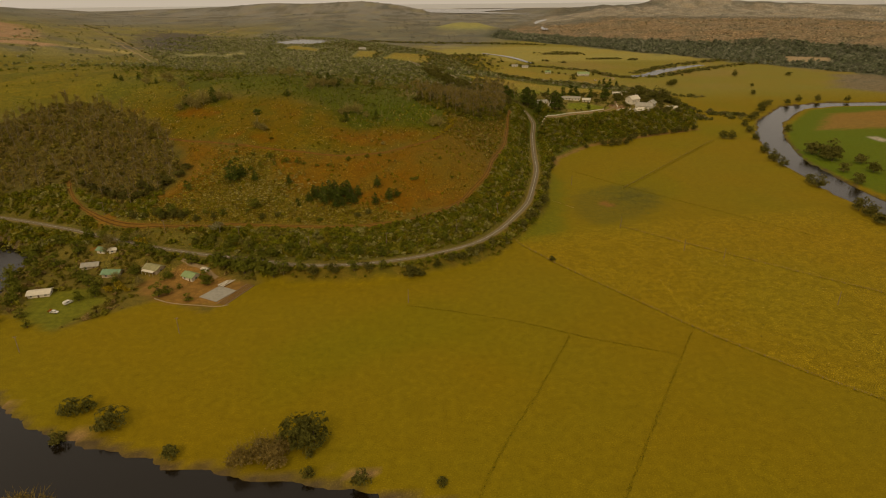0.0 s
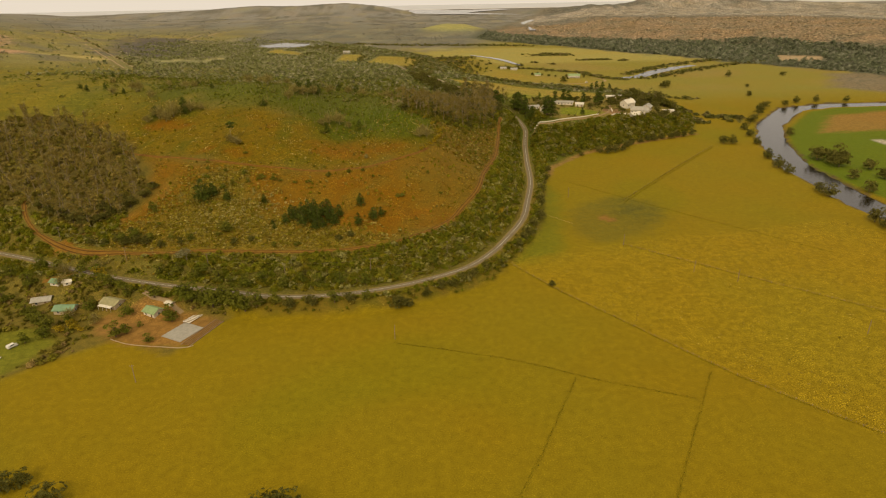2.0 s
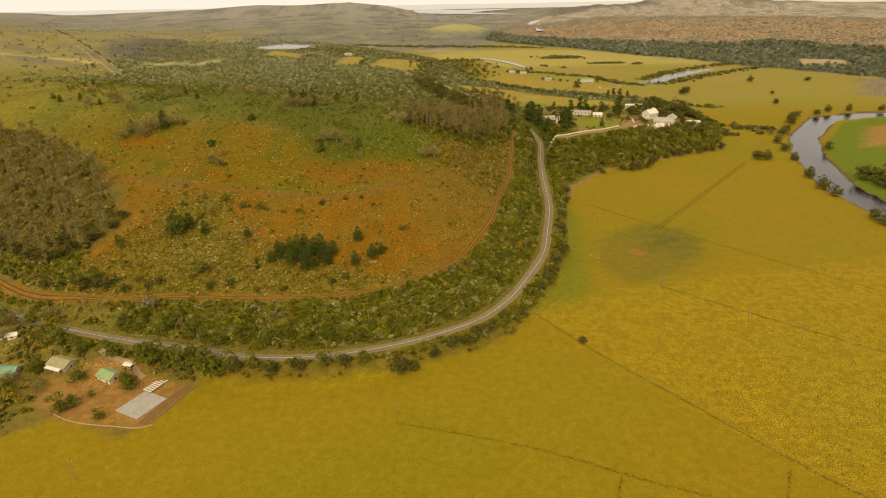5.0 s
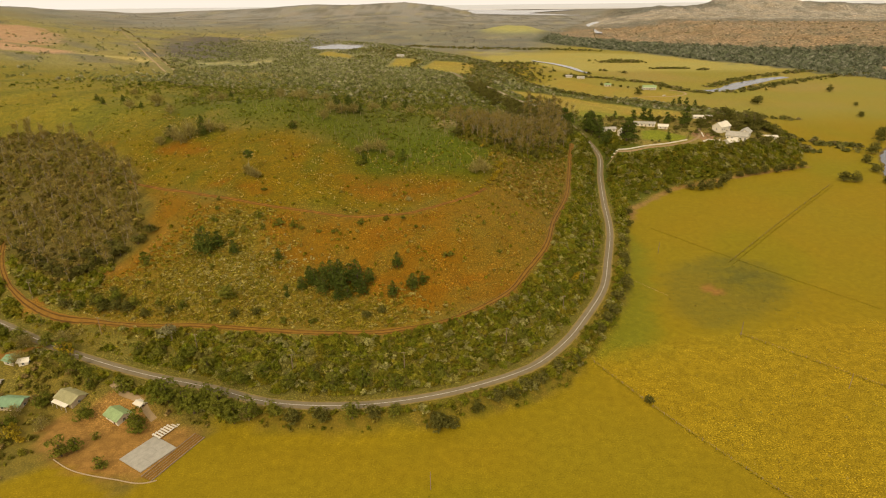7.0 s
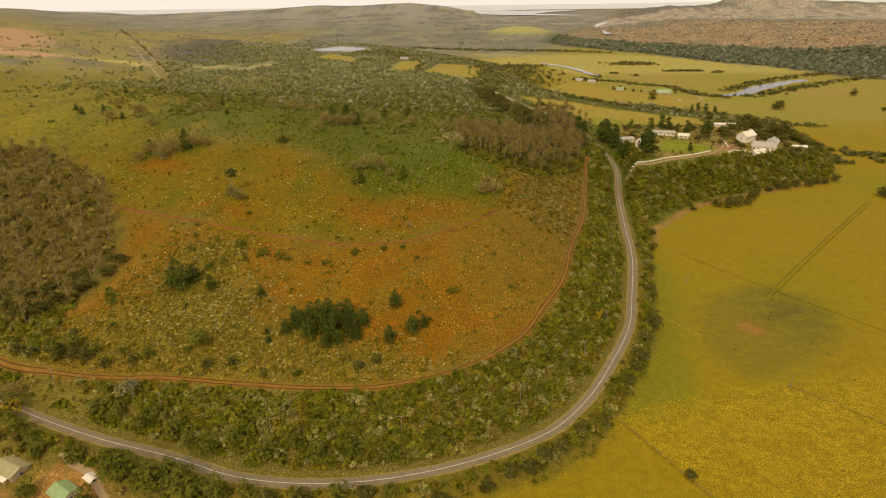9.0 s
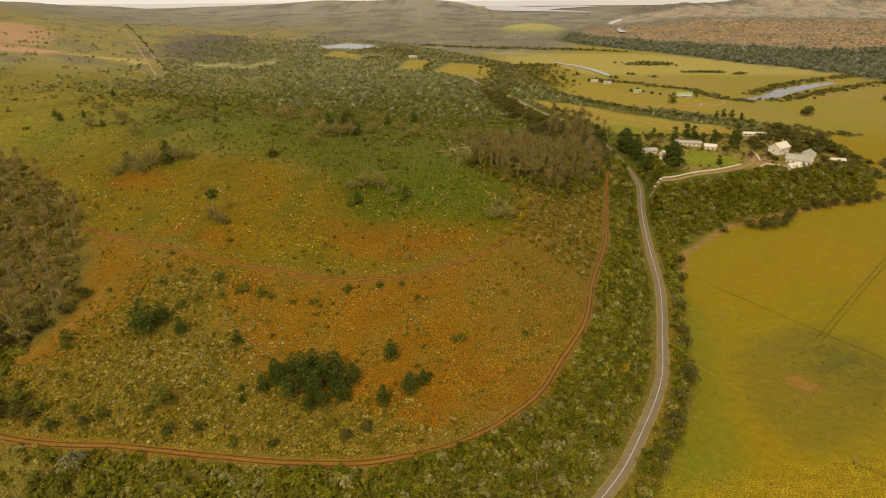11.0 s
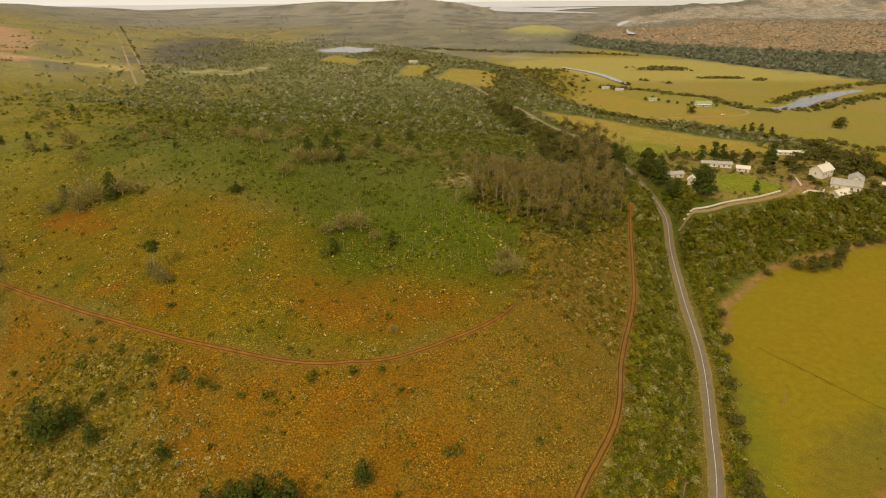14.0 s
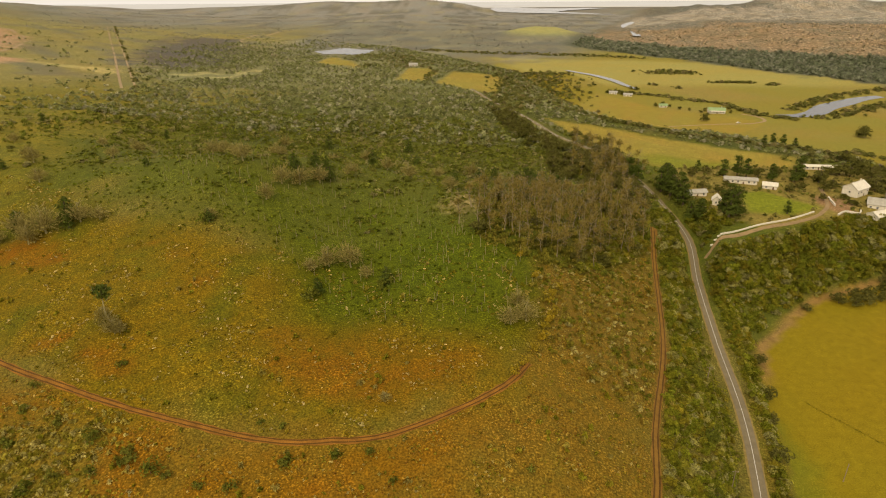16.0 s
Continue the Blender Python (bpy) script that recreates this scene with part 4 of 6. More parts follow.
def hedge_rows():
    r = np.random.RandomState(9)
    pts, size = [], []
    for line, half, n in HEDGES:
        p = curve_points(line, 2.0)
        q = p[r.randint(0, len(p), n)] + r.normal(scale=half * 0.5, size=(n, 2))
        pts.append(q)
        size.append(1.3 + 3.2 * r.uniform(0, 1, n) ** 1.8)
    xy = np.concatenate(pts)
    strew("valley_hedges", FAR, xy, np.concatenate(size), palette(r, len(xy), (0.117, 0.114, 0.0242), (0.134, 0.122, 0.0316), (0.171, 0.142, 0.0512), (0.102, 0.0991, 0.0205)), "dark hedges and bush between far fields", "bushes", 9)


hedge_rows()


def garden_bush(x, y):
    near = np.full(x.shape, False)
    for hx, hy in BUILT_SPOTS:
        near |= (x - hx) ** 2 + (y - hy) ** 2 < 110
    return inside(x, y, HOMESTEAD) * ~near * ~inside(x, y, PADDOCK) * (seg_dist(x, y, DRIVE)[0] > 5) * (0.5 + 0.4 * waves(x, y, 25, 47))


BUILT_SPOTS = [(141, 741), (148, 722), (179, 783), (193, 781), (203, 772), (258, 764), (263, 738), (255, 727), (272, 746), (304, 760), (256, 826), (268, 826)]
scatter("farm_garden_shrubs", THICK, 2300, (130, 685, 330, 835), garden_bush, 0.7, 2.2, ((0.12, 0.12, 0.02), (0.15, 0.14, 0.03), (0.18, 0.15, 0.045), (0.10, 0.10, 0.018)), "garden shrubs and hedges of the farmstead", "bushes", 15)


def far_scrub(x, y):
    return (x < 320 + (y - 2276) * 0.38) * smooth(1800, 2000, y) * smooth(-0.05, 0.4, waves(x, y, 210, 54) + 0.5 * waves(x, y, 80, 55)) * (np.hypot(x - 165, y - 2250) > 140)


# haze is mixed into these plant colours, close to the paled soil
scatter("far_country_bush", CLUMP, 16000, (-1500, 1850, 900, 3300), far_scrub, 1.2, 2.8, ((0.137, 0.133, 0.099), (0.156, 0.151, 0.114), (0.176, 0.166, 0.132)), "bush over the far country, coloured pale grey for haze", "bushes", 13)

# tussocks along fence lines and in the rough pasture
FENCE_LONG = [(46, 403), (52, 396), (83, 345), (107, 310), (136, 267), (162, 236), (200, 197)]
FENCE_NORTH = [(310, 652), (236, 573), (164, 494)]
FENCE_CROSS = [(137, 410), (164, 384), (188, 361), (232, 320), (290, 268)]
DITCHES = [[(69, 268), (48, 229), (17, 172), (5, 140)], [(129, 267), (87, 201), (64, 164), (50, 140)], [(-12, 303), (46, 282), (80, 264), (114, 249)], [(131, 554), (169, 502), (193, 471), (233, 422), (262, 386)]]


def tussock_lines():
    r = np.random.RandomState(10)
    pts = []
    for line in [FENCE_LONG, FENCE_NORTH, [(px + 1.9, py - 1.8) for px, py in FENCE_NORTH], FENCE_CROSS] + DITCHES:
        p = curve_points(line, 0.5)
        n = int(len(p) * 2.6)
        pts.append(p[r.randint(0, len(p), n)] + r.normal(scale=0.42, size=(n, 2)))
    xy = np.concatenate(pts)
    strew("fence_line_tussocks", TUFT, xy, r.uniform(0.12, 0.28, len(xy)), palette(r, len(xy), (0.14, 0.118, 0.007), (0.16, 0.128, 0.008), (0.128, 0.112, 0.007)), "dark tussocks of grass along fences and ditches", "grass", 10)


tussock_lines()
scatter("pasture_tussocks", TUFT, 5200, (60, 160, 330, 450), lambda x, y: inside(x, y, ROUGH_PASTURE) * (0.5 + 0.4 * waves(x, y, 30, 41)), 0.25, 0.6, ((0.27, 0.20, 0.035), (0.24, 0.18, 0.03), (0.20, 0.165, 0.025)),
        "straw-coloured tussocks in the rough pasture", "grass", 11)
r_stones = np.random.RandomState(23)
p_stones = curve_points([(99, 471), (107, 460), (114, 451)], 0.25)
strew("field_stones", TUFT, p_stones + r_stones.normal(scale=0.25, size=p_stones.shape), r_stones.uniform(0.1, 0.3, len(p_stones)), palette(r_stones, len(p_stones), (0.42, 0.31, 0.13), (0.35, 0.25, 0.09)), "pale stones along an old field line", "stones", 23)
scatter("damp_hollow_rushes", TUFT, 3600, (112, 415, 205, 515), lambda x, y: np.maximum(bump(x, y, 168, 478, 17, 15) * 0.9, 0.45 * bump(x, y, 150, 440, 24, 16)) * (0.6 + 0.5 * waves(x, y, 9, 75)), 0.2, 0.55, ((0.10, 0.105, 0.025), (0.13, 0.115, 0.03)), "dark rushes in a damp hollow of the pasture", "grass", 12)


def dead_stems():
    """Pale dead stems standing over the bracken."""
    r = np.random.RandomState(15)
    xy = fill(r, 1150, (-180, 530, 40, 665), lambda x, y: inside(x, y, GREEN_TOP) * 0.6)
    z = height(xy[:, 0], xy[:, 1])
    out = []
    for (x, y), h in zip(xy, z):
        d = np.array((r.uniform(-0.5, 0.5), r.uniform(-0.5, 0.5), r.uniform(2.2, 4.8)))
        p = np.array((x, y, h - 0.1))
        out.append(tube([p, p + d * 0.5 + r.normal(scale=0.08, size=3), p + d], [0.13, 0.10, 0.05], 3))
    v, f = joined(out)
    return tagged(new("dead_stems", mesh_of("dead_stems", v, f, BARK_GREY)), "pale dead stems standing above the green bracken", "stems", kind="stuff")


# ---- trees ----
def tube(points, radii, sides=5):
    p, rad = np.array(points, float), np.array(radii, float)
    d = np.gradient(p, axis=0)
    d /= np.linalg.norm(d, axis=1)[:, None]
    a = np.cross(d, (0.31, 0.95, 0.05))
    a /= np.linalg.norm(a, axis=1)[:, None]
    b = np.cross(d, a)
    t = np.arange(sides) * 2 * np.pi / sides
    v = (p[:, None] + rad[:, None, None] * (a[:, None] * np.cos(t)[None, :, None] + b[:, None] * np.sin(t)[None, :, None])).reshape(-1, 3)
    i = np.arange(len(p) - 1)[:, None] * sides + np.arange(sides)[None]
    j = np.arange(len(p) - 1)[:, None] * sides + (np.arange(sides)[None] + 1) % sides
    return v, np.stack((i, j, j + sides, i + sides), -1).reshape(-1, 4)


def joined(pieces):
    vs, fs, n = [], [], 0
    for v, f in pieces:
        vs.append(v)
        fs.append(f + n)
        n += len(v)
    return np.concatenate(vs), np.concatenate(fs)


def trunk_with_limbs(seed, tall, girth, limbs, fork=0.35, lean=0.06):
    r = np.random.RandomState(seed)
    h = np.linspace(-0.4, tall, 6)
    stem = np.column_stack((np.cumsum(r.normal(scale=lean * tall / 6, size=6)), np.cumsum(r.normal(scale=lean * tall / 6, size=6)), h))
    out = [tube(stem, np.linspace(girth, girth * 0.3, 6) * (1 + 0.5 * (h < 0)))]
    for _ in range(limbs):
        u = r.uniform(fork, 0.92)
        s = np.array([np.interp(u * tall, h, stem[:, k]) for k in range(3)])
        a, ln = r.uniform(0, 6.283), tall * r.uniform(0.22, 0.42)
        d = np.array((np.cos(a), np.sin(a), r.uniform(0.5, 1.3)))
        e = s + d / np.linalg.norm(d) * ln
        out.append(tube([s, (s + e) / 2 + r.normal(scale=0.05 * ln, size=3), e], [girth * 0.4 * (1.1 - u), girth * 0.25, girth * 0.07], 4))
    return joined(out)


BARK_BROWN = plain("brown_bark", (0.13, 0.09, 0.055), 0.95, 0.4, 2.0)
BARK_PALE = plain("pale_gum_bark", (0.33, 0.265, 0.15), 0.9, 0.4, 1.2)
BARK_GREY = plain("dead_grey_wood", (0.33, 0.28, 0.12), 0.95, 0.3, 1.5)
PINE_LEAVES = leafy("pine_needles", (0.070, 0.092, 0.013), (0.098, 0.12, 0.018))
OLIVE_LEAVES = leafy("olive_leaves", (0.105, 0.10, 0.018), (0.15, 0.135, 0.03))
GREEN_LEAVES = leafy("green_leaves", (0.125, 0.138, 0.015), (0.18, 0.175, 0.024))
GUM_LEAVES = leafy("gum_leaves", (0.195, 0.15, 0.032), (0.265, 0.2, 0.046))
GREY_TWIGS = leafy("bare_twigs", (0.235, 0.19, 0.05), (0.31, 0.255, 0.075))
BROWN_LEAVES = leafy("brown_leaves", (0.23, 0.165, 0.045), (0.28, 0.20, 0.06))
YELLOW_LEAVES = leafy("yellow_blossom", (0.30, 0.225, 0.018), (0.40, 0.28, 0.02))
ORANGE_LEAVES = leafy("orange_blossom", (0.42, 0.13, 0.02), (0.46, 0.17, 0.03))
PALE_LEAVES = leafy("pale_leaves", (0.24, 0.22, 0.10), (0.28, 0.25, 0.12))


def cone_cloud(seed, leaves, tall, wide, leaf, base=0.1, taper=0.62):
    """Whorled crown of a conifer: widest low down, ragged to a blunt tip."""
    r = np.random.RandomState(seed)
    u = r.uniform(0, 1, leaves) ** 1.2
    rad = wide * (1 - u) ** taper * (0.82 + 0.18 * np.sin(u * 26)) * r.uniform(0.55, 1.06, leaves)
    a = r.uniform(0, 6.283, leaves)
    rad *= 1 + 0.18 * np.sin(3 * a + 5 * u) + 0.1 * np.sin(7 * a)
    p = np.column_stack((rad * np.cos(a), rad * np.sin(a), tall * (base + (1 - base) * u)))
    n = np.column_stack((np.cos(a), np.sin(a), np.full(leaves, 0.7))) + r.normal(scale=0.5, size=(leaves, 3))
    n /= np.linalg.norm(n, axis=1)[:, None]
    t = np.cross(n, r.normal(size=n.shape))
    t /= np.linalg.norm(t, axis=1)[:, None]
    b = np.cross(n, t)
    s = leaf * r.uniform(0.6, 1.3, (leaves, 1))
    v = np.stack((p - t * s - b * s * 0.6, p + t * s - b * s * 0.6, p + t * s * 0.5 + b * s * 0.8, p - t * s * 0.5 + b * s * 0.8), 1).reshape(-1, 3)
    return v, np.arange(leaves * 4).reshape(-1, 4)


def twig_cloud(seed, twigs, size, lift):
    """Bare twigs: thin slivers fanning up and out."""
    r = np.random.RandomState(seed)
    d = r.normal(size=(twigs, 3))
    d[:, 2] = np.abs(d[:, 2]) + 0.5
    d /= np.linalg.norm(d, axis=1)[:, None]
    p = d * np.array(size) * r.uniform(0.25, 0.95, (twigs, 1)) + (0, 0, lift)
    d = d + r.normal(scale=0.35, size=d.shape)
    ln, w = r.uniform(0.5, 1.3, (twigs, 1)) * size[0] * 0.3, 0.1
    s = np.cross(d, r.normal(size=d.shape))
    s /= np.linalg.norm(s, axis=1)[:, None]
    v = np.stack((p - s * w, p + s * w, p + d * ln + s * w * 0.3, p + d * ln - s * w * 0.3), 1).reshape(-1, 3)
    return v, np.arange(twigs * 4).reshape(-1, 4)


def tree_kind(name, label, category, group, trunk, bark, crown, leaves, crown_label=""):
    """One tree of a kind, to be set in place by copies."""
    root = thing(name, label, category, group)
    for n, (v, f), mat, lab in (("trunk", trunk, bark, ""), ("crown", crown, leaves, crown_label)):
        ob = new(n, mesh_of(n, v, f, mat))
        ob.parent = root
        tagged(ob, lab)
    return root


def lifted(cloud, z):
    return cloud[0] + np.array((0, 0, z)), cloud[1]


STANDING = {}


def plant(kind, x, y, scale=1.0, tall=None, seed=None):
    """Sets a tree: the first of a kind is the built one, the rest are copies."""
    r = np.random.RandomState(int(abs(x * 7 + y * 13)) if seed is None else seed)
    make = KINDS[kind]
    protos = STANDING.setdefault(kind, [])
    m = Matrix.LocRotScale((x, y, ground_z(x, y) - 0.1), Euler((r.uniform(-0.04, 0.04), r.uniform(-0.04, 0.04), r.uniform(0, 6.28))), (scale, scale, scale * (tall or r.uniform(0.9, 1.12))))
    if len(protos) < len(make):
        ob = make[len(protos)]()
        ob.matrix_basis = m
        protos.append((ob, m))
        return ob
    src, base = protos[r.randint(len(protos))]
    ob = copy_thing(src, Matrix.Identity(4))
    ob.matrix_basis = m
    return ob


def variants(n, build):
    return [lambda k=k: build(k) for k in range(n)]


KINDS = {
    "pine": variants(3, lambda k: tree_kind("pine_tree", "dense dark green pine on the red slope", "tree", "pines on the slope", trunk_with_limbs(50 + k, 6.5, 0.22, 7, 0.1), BARK_BROWN, joined([cone_cloud(60 + k, 250, 6.9, 3.4, 0.34, 0.02, 0.42), leaf_cloud(64 + k, 290, 12, (3.4, 3.4, 3.4), 0.34, 0.5)]), PINE_LEAVES)),
    "gum": variants(4, lambda k: tree_kind("gum_tree", "slender pale-stemmed gum with thin brownish crown", "tree", "gum trees of the grove", trunk_with_limbs(70 + k, 13.5, 0.2, 13, 0.3, 0.13), BARK_PALE, joined([lifted(leaf_cloud(80 + k, 250, 16, (3.6, 3.6, 4.4), 0.33, 0.2, 0.8, False), 5.8), lifted(leaf_cloud(84 + k, 60, 6, (2.6, 2.6, 2.6), 0.3, 0.3, 0.6, False), 2.5)]), GUM_LEAVES)),
    "bush": variants(4, lambda k: tree_kind("bush", "rounded olive-green bush at the pasture's edge", "bush", "bushes along the pasture", trunk_with_limbs(90 + k, 2.2, 0.16, 6, 0.1), BARK_BROWN, leaf_cloud(100 + k, 300, 10, (3.0, 3.0, 2.6), 0.33, 0.6, 0.6), OLIVE_LEAVES)),
    "river_bush": variants(4, lambda k: tree_kind("riverside_bush", "dark rounded bush on the river bank", "bush", "bushes along the river", trunk_with_limbs(110 + k, 3, 0.2, 6, 0.1), BARK_BROWN, leaf_cloud(120 + k, 320, 10, (4.2, 4.2, 3.4), 0.46, 0.6, 0.6), OLIVE_LEAVES)),
    "garden": variants(4, lambda k: tree_kind("garden_tree", "leafy green tree among the cottages", "tree", "trees round the cottages", trunk_with_limbs(130 + k, 4, 0.2, 7, 0.2), BARK_BROWN, lifted(leaf_cloud(140 + k, 340, 11, (3.2, 3.2, 3.0), 0.35, 0.55, 0.6), 0.1), GREEN_LEAVES)),
    "cypress": variants(3, lambda k: tree_kind("dark_conifer", "tall dark conifer beside the farmhouse", "tree", "conifers at the farmstead", trunk_with_limbs(150 + k, 11, 0.35, 8, 0.2), BARK_BROWN, joined([leaf_cloud(160 + k, 330, 13, (4.4, 4.4, 5.6), 0.58, 0.5), lifted(leaf_cloud(166 + k, 130, 6, (3.0, 3.0, 2.5), 0.52, 0.5), 7.6)]), PINE_LEAVES)),
    "farm_tree": variants(3, lambda k: tree_kind("broad_tree", "spreading olive-brown tree near the farmstead", "tree", "broad trees at the farmstead", trunk_with_limbs(170 + k, 6, 0.3, 8, 0.2), BARK_BROWN, lifted(leaf_cloud(180 + k, 380, 10, (5.2, 5.2, 4.0), 0.55, 0.45), 0.5), OLIVE_LEAVES)),
    "dead": variants(3, lambda k: tree_kind("bare_tree", "leafless grey tree with fanned branches", "tree", "bare trees on the hill", trunk_with_limbs(190 + k, 4.5, 0.16, 12, 0.12, 0.1), BARK_GREY, joined([twig_cloud(200 + k, 360, (3.0, 3.0, 3.4), 0.8), leaf_cloud(206 + k, 70, 6, (2.8, 2.8, 2.2), 0.26, 0.4)]), GREY_TWIGS, "bare grey twigs")),
    "snag": variants(1, lambda k: tree_kind("half_dead_pine", "half-dead pine with dark tuft on top", "tree", "", trunk_with_limbs(211, 8.5, 0.2, 12, 0.2), BARK_GREY, lifted(leaf_cloud(212, 170, 6, (2.6, 2.6, 2.0), 0.4, 0.4, 0.35, False), 5.4), PINE_LEAVES, "dark green tuft")),
    "yellow": variants(2, lambda k: tree_kind("yellow_bush", "bush in yellow bloom", "bush", "yellow flowering bushes", trunk_with_limbs(220 + k, 1.2, 0.08, 5, 0.1), BARK_BROWN, leaf_cloud(230 + k, 150, 6, (1.7, 1.7, 1.4), 0.22, 0.5), YELLOW_LEAVES, "yellow flowering crown")),
    "orange": variants(1, lambda k: tree_kind("orange_bush", "small bush in bright orange bloom on the lawn", "bush", "", trunk_with_limbs(240, 1.2, 0.08, 5, 0.1), BARK_BROWN, leaf_cloud(241, 140, 5, (1.6, 1.6, 1.3), 0.22, 0.5), ORANGE_LEAVES, "orange flowering crown")),
    "pale": variants(1, lambda k: tree_kind("pale_tree", "tree with broad cream-green crown above the road", "tree", "", trunk_with_limbs(250, 4, 0.2, 8, 0.2), BARK_PALE, lifted(leaf_cloud(251, 340, 8, (4.6, 3.4, 2.4), 0.32, 0.6, 0.35, False), 1.8), PALE_LEAVES, "pale cream-green crown")),
    "brown_tree": variants(2, lambda k: tree_kind("brown_tree", "broad brown-leaved tree on the river bank", "tree", "brown trees on the bank", trunk_with_limbs(280 + k, 5, 0.3, 10, 0.15), BARK_GREY, joined([lifted(leaf_cloud(284 + k, 420, 11, (6, 6, 4.6), 0.45, 0.45, 0.6), 0.1), twig_cloud(288 + k, 200, (5.5, 5.5, 6.5), 1.0)]), BROWN_LEAVES)),
    "shrub": variants(3, lambda k: tree_kind("round_shrub", "small round green shrub on the slope", "shrub", "round shrubs on the slope", trunk_with_limbs(260 + k, 1.0, 0.07, 5, 0.1), BARK_BROWN, leaf_cloud(270 + k, 160, 6, (1.6, 1.6, 1.3), 0.2, 0.5), GREEN_LEAVES)),
}

dead_stems()
# pines of the slope
for x, y, s in ((-138, 443, 1.6), (-132, 447, 1.0), (-122, 441, 0.75), (-97, 437, 0.6), (-80, 415, 0.7), (-74, 418, 1.0), (-69, 413, 1.05), (-66, 421, 1.1), (-60, 414, 1.1), (-57, 421, 1.1), (-52, 416, 1.0), (-47, 420, 0.85),
                (-63, 426, 0.9), (-71, 424, 0.85), (-34, 411, 0.75), (-25, 417, 0.95), (-20, 421, 0.6), (-34, 432, 0.85), (-86, 409, 0.4), (-56, 409, 0.7), (-64, 417, 1.0), (-54, 424, 0.95), (-77, 421, 0.8), (-49, 412, 0.8), (-61, 408, 0.7), (-88, 414, 0.35)):
    plant("pine", x, y, s * 1.42)
for x, y, s in ((-9, 443, 1.3), (-6, 445, 1.1), (-167, 434, 1.4), (-57, 469, 0.9), (-119, 403, 1.3), (-58, 467, 0.9), (-44, 470, 0.8), (-34, 472, 0.8), (-112, 462, 1.2), (-105, 465, 1.0), (-84, 392, 1.4), (-148, 404, 1.3), (-160, 420, 1.0),
                (-70, 392, 1.2), (-18, 425, 0.9), (20, 452, 1.0), (-90, 462, 0.9), (-130, 430, 0.9), (-103, 417, 0.8), (12, 470, 0.8), (-103, 467, 1.7), (-95, 463, 1.8), (-117, 472, 1.5), (-145, 482, 1.2), (-131, 477, 1.0), (-58, 468, 1.1), (-43, 470, 1.0), (-34, 471, 0.8), (-26, 463, 0.9), (-147, 491, 1.0), (-80, 460, 1.0), (-71, 460, 1.2), (-69, 481, 0.8), (-62, 480, 0.8), (-121, 499, 1.2), (-142, 470, 1.4), (-128, 456, 1.5), (-122, 460, 1.3), (-123, 578, 1.6), (-68, 540, 2.0), (-43, 553, 1.6), (-40, 556, 1.3)):
    plant("shrub", x, y, s * 1.35)
for x, y, s in ((-197, 408, 1.4), (-189, 405, 1.2), (-175, 402, 1.5), (-168, 402, 1.6), (-162, 401, 1.6), (-152, 396, 1.2), (-181, 407, 1.5), (-176, 415, 1.0), (-140, 398, 1.0), (-108, 395, 1.1), (-98, 397, 1.0), (-45, 396, 1.1), (-38, 399, 1.0), (-190, 440, 1.1), (-198, 435, 1.0), (-205, 432, 1.1)):
    plant("bush", x, y, s)
plant("pale", -131, 379, 1.5)
plant("snag", -134, 516, 1.7)
for x, y in ((-132, 514), (-136, 517), (-130, 512)):
    plant("dead", x, y, 1.3)
for x, y, s in ((62, 449, 2.6), (20, 526, 1.8), (25, 544, 1.9), (29, 563, 1.7), (16, 519, 1.4), (9, 506, 1.5), (21, 533, 1.6), (23, 538, 1.8), (24, 552, 1.9), (20, 565, 1.6), (14, 578, 1.5), (26, 557, 1.5), (12, 511, 1.2), (-36, 479, 0.8), (-42, 477, 0.8), (-60, 478, 0.7), (-5, 495, 0.7), (-176, 331, 2.7), (-181, 327, 2.2), (-171, 327, 1.6), (-12, 512, 0.6)):
    plant("yellow", x, y, s)
for x, y, s in ((-217, 573, 1.2), (-209, 578, 1.9), (-201, 571, 1.4), (-196, 577, 2.0), (-184, 584, 1.7), (-176, 586, 1.1), (-72, 558, 1.0), (-66, 564, 1.5), (-58, 567, 1.7), (-50, 561, 0.9), (-105, 606, 1.3), (-121, 580, 0.9), (-130, 647, 1.6), (-104, 628, 1.6), (-96, 632, 1.6), (-88, 640, 1.5), (-150, 655, 1.4), (-75, 660, 1.4), (-20, 650, 1.3), (-45, 675, 1.4), (-230, 625, 1.3), (-250, 650, 1.4), (-270, 640, 1.3), (-212, 690, 1.4), (-130, 700, 1.5), (-10, 735, 1.4), (-85, 760, 1.5), (-150, 780, 1.5), (14, 534, 1.5), (8, 530, 1.3), (11, 541, 1.2), (-32, 490, 0.6), (-116, 668, 1.0), 
                (-140, 660, 1.1), (-160, 690, 1.2), (-60, 690, 1.2), (-30, 700, 1.1), (-210, 660, 1.2), (-240, 700, 1.1), (-180, 740, 1.2), (-100, 720, 1.2), (-128, 512, 0.8), (-188, 388, 1.2), (-183, 342, 1.0), (-167, 335, 0.9), (-200, 372, 1.2), (-204, 384, 1.3), (-84, 337, 1.1), (-260, 660, 1.2), (-290, 690, 1.1)):
    plant("dead", x, y, s * 1.3)
